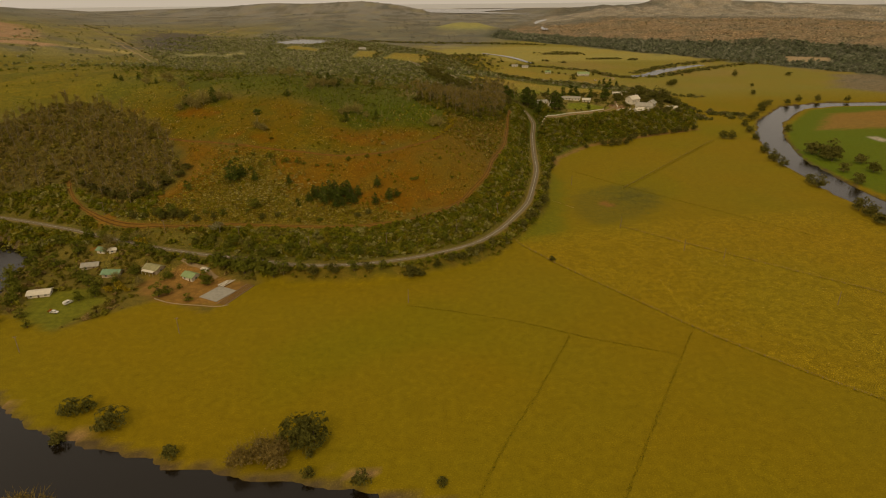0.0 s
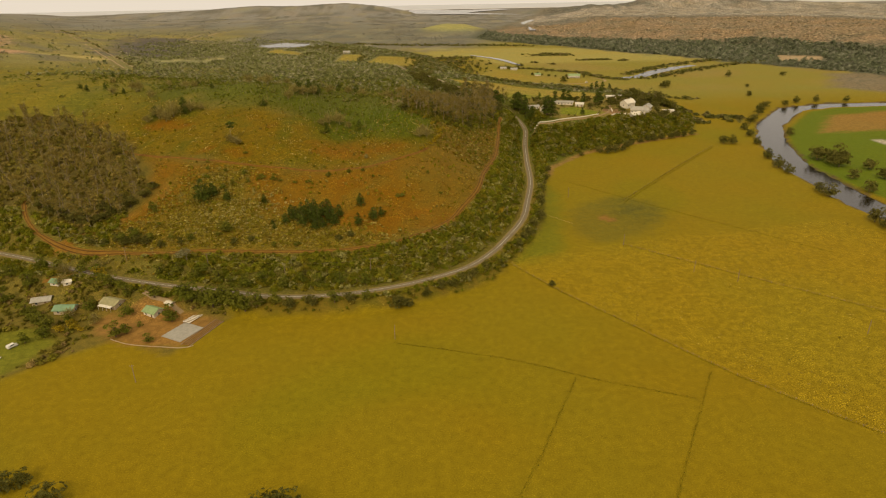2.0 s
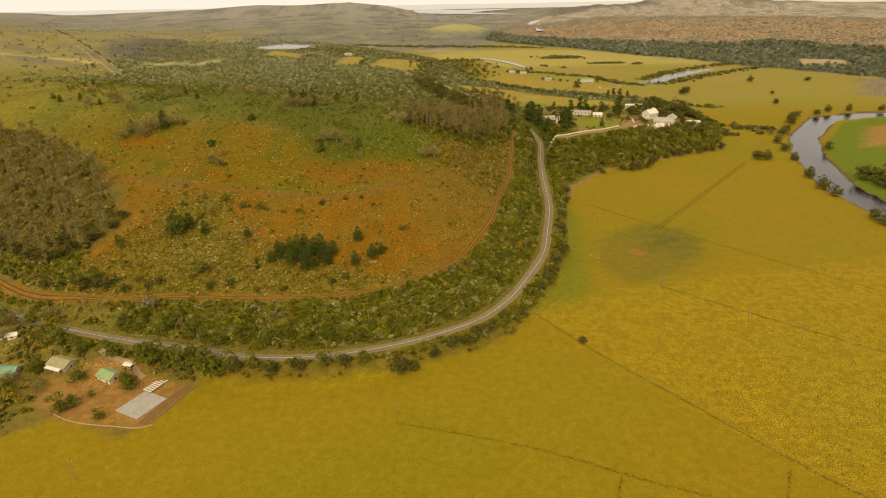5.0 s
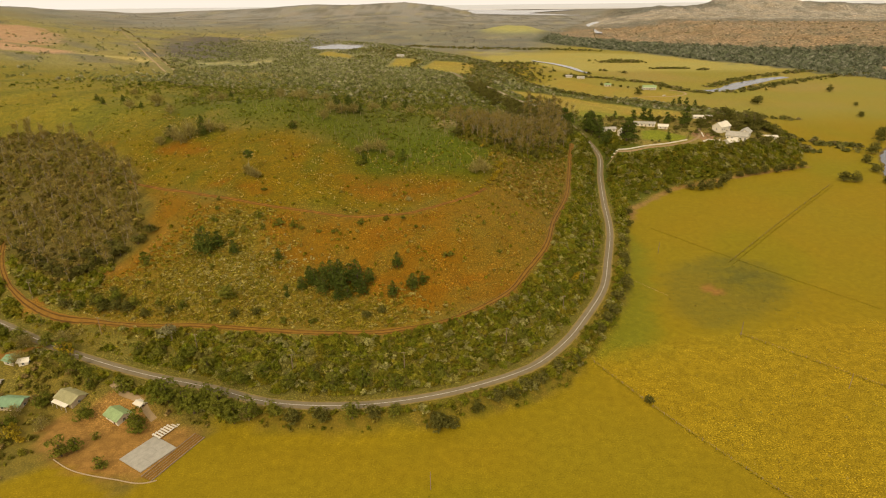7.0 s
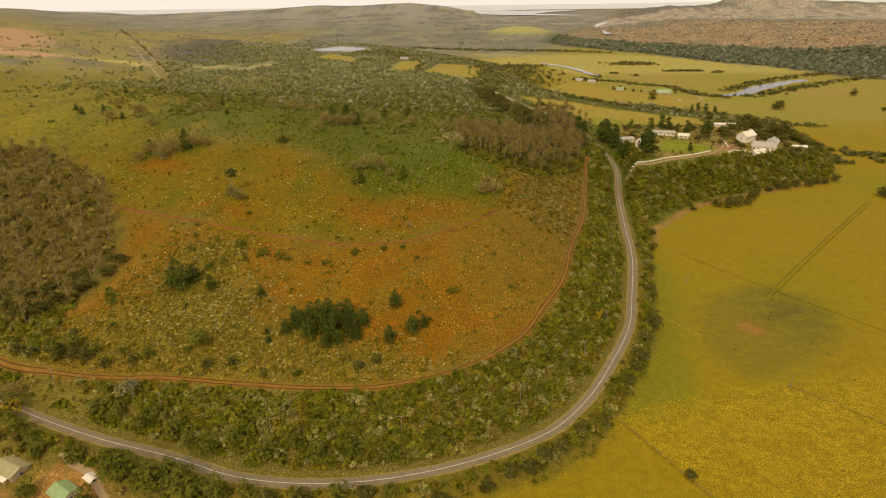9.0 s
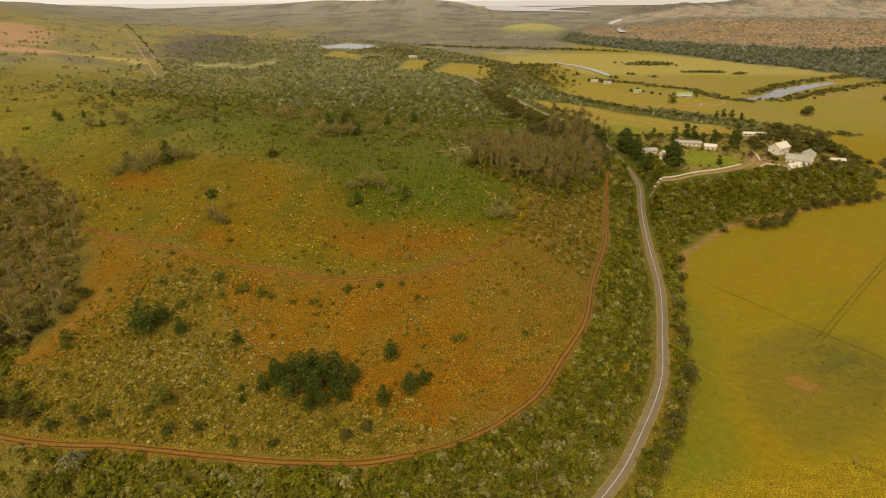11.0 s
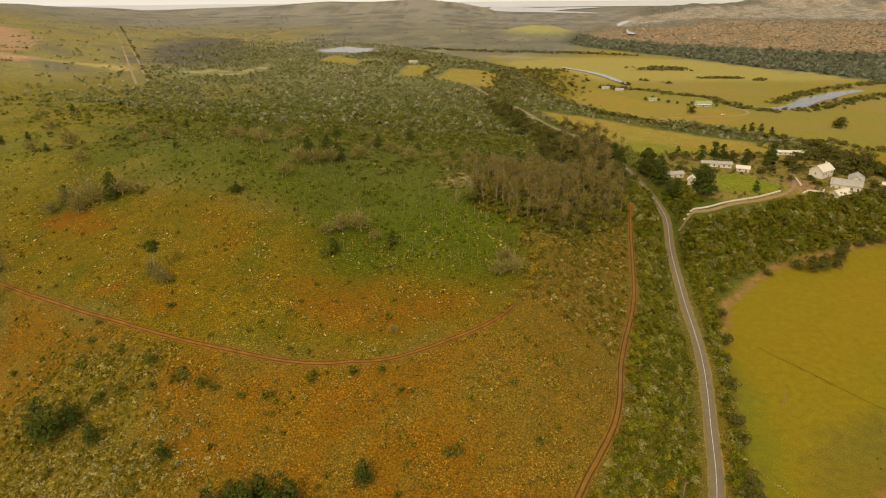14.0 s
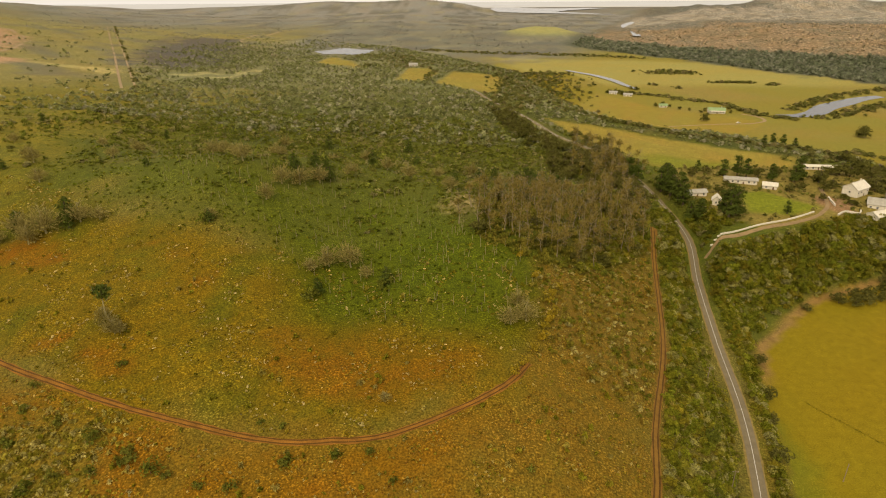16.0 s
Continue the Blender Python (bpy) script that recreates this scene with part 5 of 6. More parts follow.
for x, y, s in ((-213, 582, 1.4), (-190, 585, 1.6), (-187, 580, 1.1), (-98, 638, 1.3), (-90, 646, 1.3), (-84, 648, 1.2), (-66, 545, 0.9), (-41, 557, 1.1), (-121, 578, 0.8), (-104, 650, 1.2), (-95, 660, 1.2), (-90, 663, 1.1), (-70, 700, 1.3), (-20, 690, 1.2), (-5, 720, 1.4), (5, 728, 1.4), (-60, 800, 1.4), (-120, 790, 1.3), (21, 704, 1.3), (28, 700, 1.4), (36, 712, 1.4), (45, 722, 1.3), (32, 693, 1.2), (15, 700, 1.1), (-260, 640, 0.8), (-285, 660, 0.8), (-300, 655, 0.9), (-310, 665, 0.8), (-180, 640, 0.8), (-150, 700, 0.9), (-50, 760, 1.1), (-230, 760, 0.9), (-320, 760, 0.9)):
    plant("pine", x, y, s)


def grove(kind, poly, gap, low, high, seed, limit):
    """Trees set in a polygon with a least gap between them."""
    r = np.random.RandomState(seed)
    p = np.array(poly)
    placed = []
    for _ in range(limit * 12):
        x, y = r.uniform(p[:, 0].min(), p[:, 0].max()), r.uniform(p[:, 1].min(), p[:, 1].max())
        if len(placed) >= limit:
            break
        if inside(np.array([x]), np.array([y]), poly)[0] and all((x - a) ** 2 + (y - b) ** 2 > gap * gap for a, b in placed):
            placed.append((x, y))
            plant(kind, x, y, r.uniform(low, high))


grove("gum", GROVE, 6.8, 0.85, 1.3, 301, 190)
for x, y, s in ((-196, 438, 1.0), (-203, 433, 1.1), (-212, 432, 1.1), (-222, 438, 1.0), (-232, 445, 1.1), (-187, 446, 1.1), (-181, 455, 1.0), (-178, 466, 0.9), (-243, 453, 1.1), (-215, 443, 1.0), (-205, 446, 1.0), (-195, 454, 1.0), (-254, 462, 1.0)):
    plant("farm_tree", x, y, s)
grove("gum", [(-14, 602), (-2, 645), (24, 690), (64, 702), (80, 735), (89, 705), (89, 668), (82, 633), (48, 592), (17, 583)], 5.2, 0.85, 1.2, 302, 135)
grove("cypress", [(14, 713), (27, 750), (53, 730), (47, 698)], 5.5, 0.75, 1.0, 309, 13)
grove("gum", [(71, 865), (104, 858), (121, 805), (117, 776), (84, 781), (70, 820)], 6.5, 0.85, 1.2, 310, 34)
grove("farm_tree", WOOD_FLOORS[0], 12, 0.8, 1.2, 306, 24)
grove("farm_tree", [(48, 745), (72, 742), (96, 800), (76, 836), (56, 868), (40, 920), (26, 975), (4, 978), (20, 900), (40, 820)], 9, 1.0, 1.6, 307, 48)
grove("gum", [(58, 778), (95, 804), (108, 790), (92, 740), (75, 740)], 6.5, 0.9, 1.3, 303, 22)
grove("farm_tree", [(56, 800), (96, 812), (104, 770), (110, 730), (100, 690), (92, 690), (84, 760)], 8.5, 0.8, 1.25, 304, 30)

# bushes along the pasture and the road
for x, y, s in ((-66, 336, 1.2), (-55, 336, 1.2), (-35, 338, 1.1), (-9, 337, 1.5), (-4, 338, 1.0), (6, 346, 0.9), (14, 351, 1.0), (21, 354, 1.0), (27, 359, 0.9), (33, 363, 1.0), (42, 372, 0.9),
                (52, 380, 0.8), (67, 405, 1.0), (72, 414, 1.1), (77, 423, 1.2), (83, 438, 1.2), (90, 452, 1.3), (93, 460, 1.2), (97, 480, 1.1), (99, 489, 1.2), (104, 512, 1.1), (111, 534, 1.0), (117, 553, 1.1), (124, 578, 1.0), (77.6, 356, 0.75), (197, 637, 1.2), (206, 640, 1.2), (214, 643, 1.1),
                (234, 672, 1.1), (245, 676, 1.2), (262, 683, 1.3), (169, 631, 0.9), (283, 690, 1.3), (300, 697, 1.2), (190, 640, 1.3), (201, 644, 1.4), (210, 648, 1.4), (220, 653, 1.4), (228, 664, 1.3), (254, 681, 1.3), (272, 688, 1.4), (292, 696, 1.4), (312, 704, 1.3)):
    plant("bush", x, y, s * 1.35)
for x, y, s in ((328, 664, 1.1), (336, 660, 1.0), (469, 838, 1.2), (455, 822, 1.1), (440, 800, 1.2), (371, 690, 1.1), (360, 656, 1.0), (341, 601, 1.1), (334, 570, 1.2), (333, 552, 1.0), (384, 592, 1.9), (394, 580, 2.0), (388, 566, 1.8), (328, 488, 1.2), (327, 500, 1.0), (366, 496, 1.1), (324, 432, 1.1),
                (325, 420, 1.2), (322, 406, 1.2), (505, 852, 1.0), (530, 868, 1.0), (330, 386, 1.1), (410, 556, 1.2), (402, 528, 1.2), (416, 516, 1.2), (376, 530, 1.0), (383, 460, 1.2), (414, 687, 0.9), (560, 872, 1.0), (600, 867, 0.9), (232, 1322, 0.8), (226, 1330, 0.7), (380, 720, 1.0), (404, 752, 1.1), (283, 1158, 0.6), (306, 1160, 0.7), (312, 1147, 0.5), (276, 1150, 0.5), (280, 1136, 0.5), (240, 1200, 0.7), (229, 1192, 0.6), (247, 1190, 0.5), (218, 1282, 0.7), (203, 1284, 0.7), (196, 1300, 0.7), (184, 1297, 0.6), (255, 1172, 0.6), (266, 1165, 0.5), (318, 1170, 0.7), (328, 1160, 0.6), (269, 1106, 0.6), (342, 1130, 0.5), (423, 1050, 0.8), (532, 1003, 0.7), (496, 930, 0.8), (500, 936, 0.6), (654, 1114, 1.0), (418, 770, 1.1),
                (417, 1040, 1.0), (423, 1046, 1.1), (560, 1120, 1.2), (408, 1019, 1.2), (404, 1024, 1.0), (264, 1100, 1.0)):
    plant("river_bush", x, y, s * 1.55)
for x, y, s in ((-90, 337, 1.8), (-84, 338, 2.0), (-74, 338, 1.5), (-43, 337, 1.4), (-27, 339, 1.4), (-136, 374, 1.5), (-147, 377, 1.3), (-125, 369, 1.5), (-110, 364, 1.6), (-95, 358, 1.6), (-103, 361, 1.2), (-73, 356, 1.5), (-54, 354, 1.5), (-42, 358, 1.5), (-28, 356, 1.4), (-120, 372, 1.4), (-85, 362, 1.4), (-63, 360, 1.3), (-10, 362, 1.3), (12, 376, 1.3), (28, 392, 1.3), (42, 410, 1.4), (50, 432, 1.4), (62, 452, 1.4), (70, 480, 1.4), (78, 510, 1.4), (84, 545, 1.5), (92, 580, 1.5), (98, 610, 1.5)):
    plant("garden", x, y, s)
# trees of the west bank
for x, y, s in ((-147, 218, 1.2), (-141, 221, 0.9), (-127, 209, 1.5), (-144, 203, 0.8), (-98, 191, 0.95), (-52, 196, 1.9), (-45, 195, 1.6), (-45, 179, 0.6), (-26, 175, 0.9), (2, 173, 0.6), (-46, 189, 0.55)):
    plant("bush", x, y, s * 1.7)
for x, y, s in ((-64, 190, 1.35), (-58, 186, 1.1), (-70, 186, 1.15), (-57, 193, 1.0)):
    plant("brown_tree", x, y, s)
for x, y, s in ((-121, 158, 1.7), (-140, 160, 1.6)):
    plant("garden", x, y, s)
for x, y, s in ((-131, 164, 1.5), (-125, 161, 1.25), (-137, 166, 1.3)):
    plant("brown_tree", x, y, s)
# cottage gardens
for x, y, s in ((-150, 320, 1.25), (-146, 323, 0.9), (-153, 341, 1.25), (-130, 337, 1.2), (-127, 333, 1.1), (-142, 329, 0.55), (-142, 352, 1.2), (-121, 347, 1.9), (-114, 345, 1.6), (-108, 342, 1.9), (-97, 341, 2.0), (-103, 345, 1.6), (-127, 352, 1.2), (-163, 362, 1.1), (-170, 366, 1.2), (-178, 372, 1.0),
                (-175, 348, 1.2), (-181, 337, 1.0), (-190, 331, 1.3), (-196, 336, 1.2), (-202, 344, 1.3), (-208, 348, 1.2), (-186, 322, 1.1), (-193, 318, 0.9), (-220, 375, 1.4), (-228, 362, 1.4), (-234, 350, 1.5), (-240, 338, 1.5), (-232, 328, 1.3), (-228, 316, 1.4), (-232, 305, 1.3), (-226, 294, 1.3), (-222, 284, 1.2),
                (-245, 365, 1.5), (-252, 380, 1.5), (-238, 388, 1.4), (-222, 392, 1.4), (-210, 390, 1.3), (-196, 386, 1.2), (-184, 380, 1.2), (-214, 300, 0.9), (-205, 290, 0.7), (-247, 350, 1.4), (-132, 314, 0.8), (-158, 356, 1.0)):
    plant("garden", x, y, s * 1.25)
plant("orange", -202, 306, 1.0)
for x, y, s in ((-115, 407, 1.7), (-170, 438, 1.2), (-171, 408, 1.5), (-177, 405, 1.4), (-160, 404, 1.1), (-135, 400, 1.0)):
    plant("garden", x, y, s)
plant("yellow", -181, 377, 3.0)
# farmstead trees
for x, y, s in ((128, 752, 1.2), (131, 743, 1.2), (131, 733, 1.0), (124, 762, 1.1), (129, 769, 1.1), (108, 768, 1.0), (104, 776, 1.1), (133, 704, 0.85), (130, 712, 0.8), (148, 699, 1.25), (153, 702, 1.1), (146, 704, 1.0), (191, 716, 0.55), (179, 796, 0.85), (190, 799, 0.95), (196, 797, 0.9), (212, 790, 0.85), (233, 794, 1.1), (228, 789, 0.9), (160, 800, 0.6), (260, 922, 0.6), (266, 917, 0.7), (273, 912, 0.7), (281, 906, 0.6)):
    plant("cypress", x, y, s * 1.4)
for x, y, s in ((288, 799, 1.5), (270, 809, 1.4), (294, 847, 1.2), (290, 820, 1.4), (290, 785, 1.6), (300, 790, 1.7), (296, 777, 1.5), (309, 780, 1.5), (282, 778, 1.3), (318, 772, 1.0), (278, 750, 0.8), (240, 770, 0.8), (225, 772, 0.7), (214, 765, 0.7), (286, 730, 0.9), (295, 738, 0.9), (306, 742, 0.9), (245, 742, 0.6), (252, 800, 0.9), (262, 812, 0.9), (276, 805, 1.0), (326, 762, 0.9), (236, 716, 0.7), (247, 712, 0.8), (262, 719, 0.7), (276, 730, 0.8), (229, 748, 0.6), (285, 742, 0.8), (245, 752, 0.6), (250, 778, 0.8), (270, 775, 0.9), (312, 752, 0.8), (292, 766, 0.9), (172, 770, 0.6), (166, 745, 0.6), (160, 735, 0.7), (98, 850, 1.2), (90, 830, 1.1), (84, 810, 1.2), (104, 830, 1.1), (96, 800, 1.1), (88, 870, 1.1), (80, 890, 1.1), (246, 790, 1.1), (236, 804, 1.0), (222, 806, 0.9), (300, 812, 1.3), (312, 800, 1.4), (322, 788, 1.2), (330, 776, 1.0), (284, 762, 0.9), (276, 772, 1.0), (206, 800, 0.9), (168, 800, 0.8), (154, 790, 0.8), (152, 760, 0.8), (160, 752, 0.7)):
    plant("farm_tree", x, y, s * 1.25)


# ---- buildings ----
def box(bm, size, at=(0, 0, 0), turn=0.0):
    m = Matrix.Translation(at) @ Matrix.Rotation(turn, 4, "Z") @ Matrix.Diagonal((*size, 1))
    return bmesh.ops.create_cube(bm, size=1.0, matrix=m)["verts"]


def block(name, size, at, mat, parent, label="", bevel=0.0, turn=0.0):
    bm = bmesh.new()
    box(bm, size, at, turn)
    if bevel:
        bmesh.ops.bevel(bm, geom=bm.edges[:], offset=bevel, segments=1, affect="EDGES")
    return part(name, bm, mat, parent, label)


WHITEWASH = plain("whitewashed_plaster", (0.68, 0.62, 0.48), 0.9, 0.15, 0.7)
CREAM = plain("cream_plaster", (0.52, 0.42, 0.28), 0.9, 0.2, 0.7)
TIN_GREEN = plain("green_tin_roof", (0.27, 0.36, 0.15), 0.5, 0.25, 0.5)
TIN_TEAL = plain("teal_tin_roof", (0.20, 0.32, 0.17), 0.5, 0.25, 0.5)
TIN_OLIVE = plain("olive_tin_roof", (0.33, 0.30, 0.14), 0.55, 0.25, 0.5)
TIN_GREY = plain("grey_tin_roof", (0.40, 0.37, 0.29), 0.5, 0.25, 0.5)
TIN_WHITE = plain("white_tin_roof", (0.66, 0.60, 0.46), 0.5, 0.15, 0.5)
FRAME_WOOD = plain("painted_frame", (0.55, 0.52, 0.46), 0.7, 0.2, 2.0)
DOOR_WOOD = plain("brown_door_wood", (0.16, 0.09, 0.05), 0.7, 0.3, 2.0)
TIMBER = plain("weathered_timber", (0.30, 0.22, 0.14), 0.9, 0.35, 1.5)
CONCRETE = plain("grey_concrete", (0.36, 0.335, 0.265), 0.9, 0.2, 0.5)
STONE = plain("pale_stone", (0.42, 0.32, 0.19), 0.95, 0.3, 0.8)
PALE_SAND = plain("pale_sandy_drive", (0.33, 0.23, 0.115), 0.95, 0.2, 0.4)
DARK_GLASS, n_, l_, b_ = material("window_glass", 0.08)
b_.inputs["Base Color"].default_value = (0.03, 0.035, 0.04, 1)
b_.inputs["Specular IOR Level"].default_value = 0.6


def gable_roof(bm, w, d, h, rise, over=0.75, thick=0.14):
    """Two sloping sheets that meet in a ridge along x."""
    k = rise / (d / 2)
    for s in (-1, 1):
        y0, z0 = s * (d / 2 + over), h - k * over
        v = [bm.verts.new(p) for p in ((-w / 2 - over, 0, h + rise), (w / 2 + over, 0, h + rise), (w / 2 + over, y0, z0), (-w / 2 - over, y0, z0))]
        u = [bm.verts.new(p.co + Vector((0, 0, thick))) for p in v]
        for q in ((v[3], v[2], v[1], v[0]), (u[0], u[1], u[2], u[3]), *((v[i], v[(i + 1) % 4], u[(i + 1) % 4], u[i]) for i in range(4))):
            bm.faces.new(q)
    bmesh.ops.recalc_face_normals(bm, faces=bm.faces[:])


def roof_seams(roof_ob, w, d, h, rise, mat, over=0.75, thick=0.14):
    """Standing seams down both slopes, each a piece of its own on one shared mesh a slope."""
    k = rise / (d / 2)
    for s in (-1, 1):
        y0, z0 = s * (d / 2 + over), h - k * over
        bm = bmesh.new()
        e = [bm.verts.new((dx, y, z + thick + dz)) for (y, z) in ((0, h + rise), (y0, z0)) for dx, dz in ((-0.05, -0.01), (0, 0.06), (0.05, -0.01))]
        bm.faces.new((e[0], e[1], e[4], e[3]))
        bm.faces.new((e[1], e[2], e[5], e[4]))
        bm.faces.new((e[3], e[4], e[5]))
        bmesh.ops.recalc_face_normals(bm, faces=bm.faces[:])
        me = bpy.data.meshes.new("roof_seam")
        bm.to_mesh(me)
        bm.free()
        me.materials.append(mat)
        for i in range(int(w / 1.2)):
            o = new("roof_seam", me)
            o.parent = roof_ob
            o.location = (-w / 2 + 0.6 + i * 1.2, 0, 0)


def window_on(parent, x, y, z, w, h, turn):
    bm = bmesh.new()
    for sx, sz, px, pz in ((w + 0.2, 0.1, 0, h / 2), (w + 0.2, 0.1, 0, -h / 2), (0.1, h, -w / 2, 0), (0.1, h, w / 2, 0), (0.06, h, 0, 0)):
        box(bm, (sx, 0.12, sz), (px, 0, pz))
    bmesh.ops.transform(bm, matrix=pose(x, y, z, 0, 0, turn), verts=bm.verts[:])
    win = part("window", bm, FRAME_WOOD, parent)
    bm = bmesh.new()
    box(bm, (w, 0.04, h))
    bmesh.ops.transform(bm, matrix=pose(x, y, z, 0, 0, turn), verts=bm.verts[:])
    part("pane", bm, DARK_GLASS, win, "dark glass pane")
    return win


def house(name, label, x, y, turn, w, d, h, rise, wall, roof, porch=0.0, chimney=False, group=""):
    """A gabled house: walls, roof, ridge, windows, door, and a porch on the front (the -y side) where there is one."""
    z = min(ground_z(x + a, y + b) for a in (-w / 2, w / 2) for b in (-d / 2, d / 2))
    top = max(ground_z(x + a, y + b) for a in (-w / 2, w / 2) for b in (-d / 2, d / 2)) - z
    ob = thing(name, label, "house", group, pose(x, y, z, 0, 0, turn))
    h = (h if w > 12 or h > 3.5 else h * 0.8) + min(top, 1.2) * 0.5
    bm = bmesh.new()
    o = [(-w / 2, -d / 2), (w / 2, -d / 2), (w / 2, d / 2), (-w / 2, d / 2)]
    low, up = [bm.verts.new((*p, -0.4)) for p in o], [bm.verts.new((*p, h)) for p in o]
    ra, rb = bm.verts.new((-w / 2, 0, h + rise)), bm.verts.new((w / 2, 0, h + rise))
    bm.faces.new((low[0], low[1], up[1], up[0]))
    bm.faces.new((low[2], low[3], up[3], up[2]))
    bm.faces.new((low[1], low[2], up[2], rb, up[1]))
    bm.faces.new((low[3], low[0], up[0], ra, up[3]))
    bm.faces.new((low[3], low[2], low[1], low[0]))
    part("wall", bm, wall, ob)
    bm = bmesh.new()
    gable_roof(bm, w, d, h, rise)
    roof_ob = part("roof", bm, roof, ob)
    roof_seams(roof_ob, w, d, h, rise, roof)
    bm = bmesh.new()
    box(bm, (w + 0.9, 0.35, 0.1), (0, 0, h + rise + 0.17))
    part("ridge_cap", bm, roof, roof_ob)
    wh = min(1.3, h * 0.42)
    n = max(1, int(w / 3.4))
    for i in range(n):
        px = -w / 2 + (i + 0.5) * w / n
        if i == n // 2 and n > 1:
            block("door", (0.95, 0.1, 2.05), (px, -d / 2 - 0.04, 1.02), DOOR_WOOD, ob)
        else:
            window_on(ob, px, -d / 2 - 0.04, h * 0.55, 1.2, wh, 0)
        window_on(ob, px, d / 2 + 0.04, h * 0.55, 1.2, wh, 0)
    for s in (-1, 1):
        window_on(ob, s * (w / 2 + 0.04), 0, h * 0.55, 1.1, wh, 90)
    if porch:
        bm = bmesh.new()
        v = [bm.verts.new(p) for p in ((-w * 0.45, -d / 2 - 0.1, h * 0.93), (w * 0.45, -d / 2 - 0.1, h * 0.93), (w * 0.45, -d / 2 - porch, h * 0.72), (-w * 0.45, -d / 2 - porch, h * 0.72))]
        f = bm.faces.new(v)
        e = bmesh.ops.extrude_face_region(bm, geom=[f])
        bmesh.ops.translate(bm, vec=(0, 0, 0.1), verts=[q for q in e["geom"] if isinstance(q, bmesh.types.BMVert)])
        bmesh.ops.recalc_face_normals(bm, faces=bm.faces[:])
        part("porch_roof", bm, TIN_WHITE, ob, "white tin porch roof")
        for px in (-w * 0.43, -w * 0.14, w * 0.14, w * 0.43):
            block("porch_post", (0.12, 0.12, h * 0.74 + 0.3), (px, -d / 2 - porch + 0.15, h * 0.36 - 0.15), FRAME_WOOD, ob)
    if chimney:
        block("chimney", (0.8, 0.7, 2.2), (w * 0.3, 0.3, h + rise + 0.3), wall, ob, bevel=0.05)
    return ob


C = "cottages by the pasture"
house("cottage", "cream cottage with olive tin roof and white porch", -164, 351, -24, 10, 7, 2.9, 1.5, CREAM, TIN_OLIVE, 2.4, False, C)
house("cottage", "small cottage with bright green tin roof", -139, 341, -30, 8, 6, 2.8, 1.5, WHITEWASH, TIN_GREEN, 0, False, C)
house("cottage", "cottage with faded teal tin roof among bushes", -188, 349, -4, 10, 6.5, 2.7, 1.4, CREAM, TIN_TEAL, 0, False, C)
house("cottage", "low cottage with grey tin roof", -206, 360, 12, 9, 6, 2.6, 1.2, CREAM, TIN_GREY, 0, False, C)
house("cottage", "cottage with wide white tin roof on a lawn", -218, 326, 12, 11, 6.5, 2.6, 1.1, WHITEWASH, TIN_WHITE, 0, False, C)
house("outbuilding", "small white outbuilding below the road", -204, 374, -20, 6, 4.5, 2.6, 1.0, WHITEWASH, TIN_TEAL, 0, False, C)
house("outbuilding", "white shed with lean roof below the road", -197, 372, 10, 4, 3.2, 2.4, 0.7, WHITEWASH, TIN_WHITE, 0, False, C)
house("shed", "little white shed behind the green-roofed cottage", -132, 346, -30, 3.4, 2.2, 1.5, 0.4, WHITEWASH, TIN_WHITE, 0, False, C)

F = "farmstead buildings"
house("barn", "long white barn with grey roof behind conifers", 141, 741, 12, 13, 5.5, 3.0, 1.3, WHITEWASH, TIN_GREY, 0, False, F)
house("gatehouse", "narrow white gabled house between conifers", 148, 722, 70, 6, 4.5, 4.2, 2.2, WHITEWASH, TIN_WHITE, 0, False, F)
house("stable", "long low white stable with pale roof", 186, 782, -12, 22, 5.5, 3.0, 1.2, WHITEWASH, TIN_GREY, 0, False, F)
house("stable", "white stable block with pale tin roof", 203, 772, -20, 9, 7, 3.4, 1.5, WHITEWASH, TIN_WHITE, 0, False, F)
house("farmhouse", "tall white farmhouse with steep gabled roof", 258, 764, 35, 15, 10, 6.0, 3.4, WHITEWASH, TIN_WHITE, 0, True, F)
house("farmhouse_wing", "white wing of the farmhouse with pale roof", 264, 739, -28, 19, 10, 4.4, 3.0, WHITEWASH, TIN_GREY, 0, True, F)
house("farmhouse_wing", "low white wing beside the farmhouse garden", 254, 726, 25, 13, 8, 3.6, 2.2, WHITEWASH, TIN_WHITE, 0, False, F)
house("farmhouse_wing", "white cross wing with grey roof", 276, 749, 60, 14, 9, 4.2, 2.8, WHITEWASH, TIN_GREY, 0, False, F)
house("guest_house", "low white house at the wood's edge", 304, 760, -8, 16, 6, 3.0, 1.3, WHITEWASH, TIN_WHITE, 0, False, F)
house("shed", "long pale shed behind the farmstead", 262, 826, -6, 20, 5, 2.6, 0.9, WHITEWASH, TIN_WHITE, 0, False, F)
V = "houses across the valley"
house("villa", "white villa with green roof beside the far fields", 295, 1150, -6, 20, 10, 4.2, 2.6, WHITEWASH, TIN_GREEN, 2.5, True, V)
house("villa", "small white house with green roof near the villa", 238, 1188, -6, 10, 7, 3.4, 1.8, WHITEWASH, TIN_GREEN, 0, False, V)
house("farm_building", "pale farm building along the far hedge", 209, 1272, -12, 12, 7, 3.2, 1.6, WHITEWASH, TIN_GREY, 0, False, V)
house("farm_building", "white far farm building under trees", 191, 1290, -12, 11, 7, 3.2, 1.6, WHITEWASH, TIN_GREY, 0, False, V)
house("farm_building", "white house beside the upland field", -125, 1432, 0, 14, 9, 3.8, 2.0, WHITEWASH, TIN_GREY, 0, False, V)


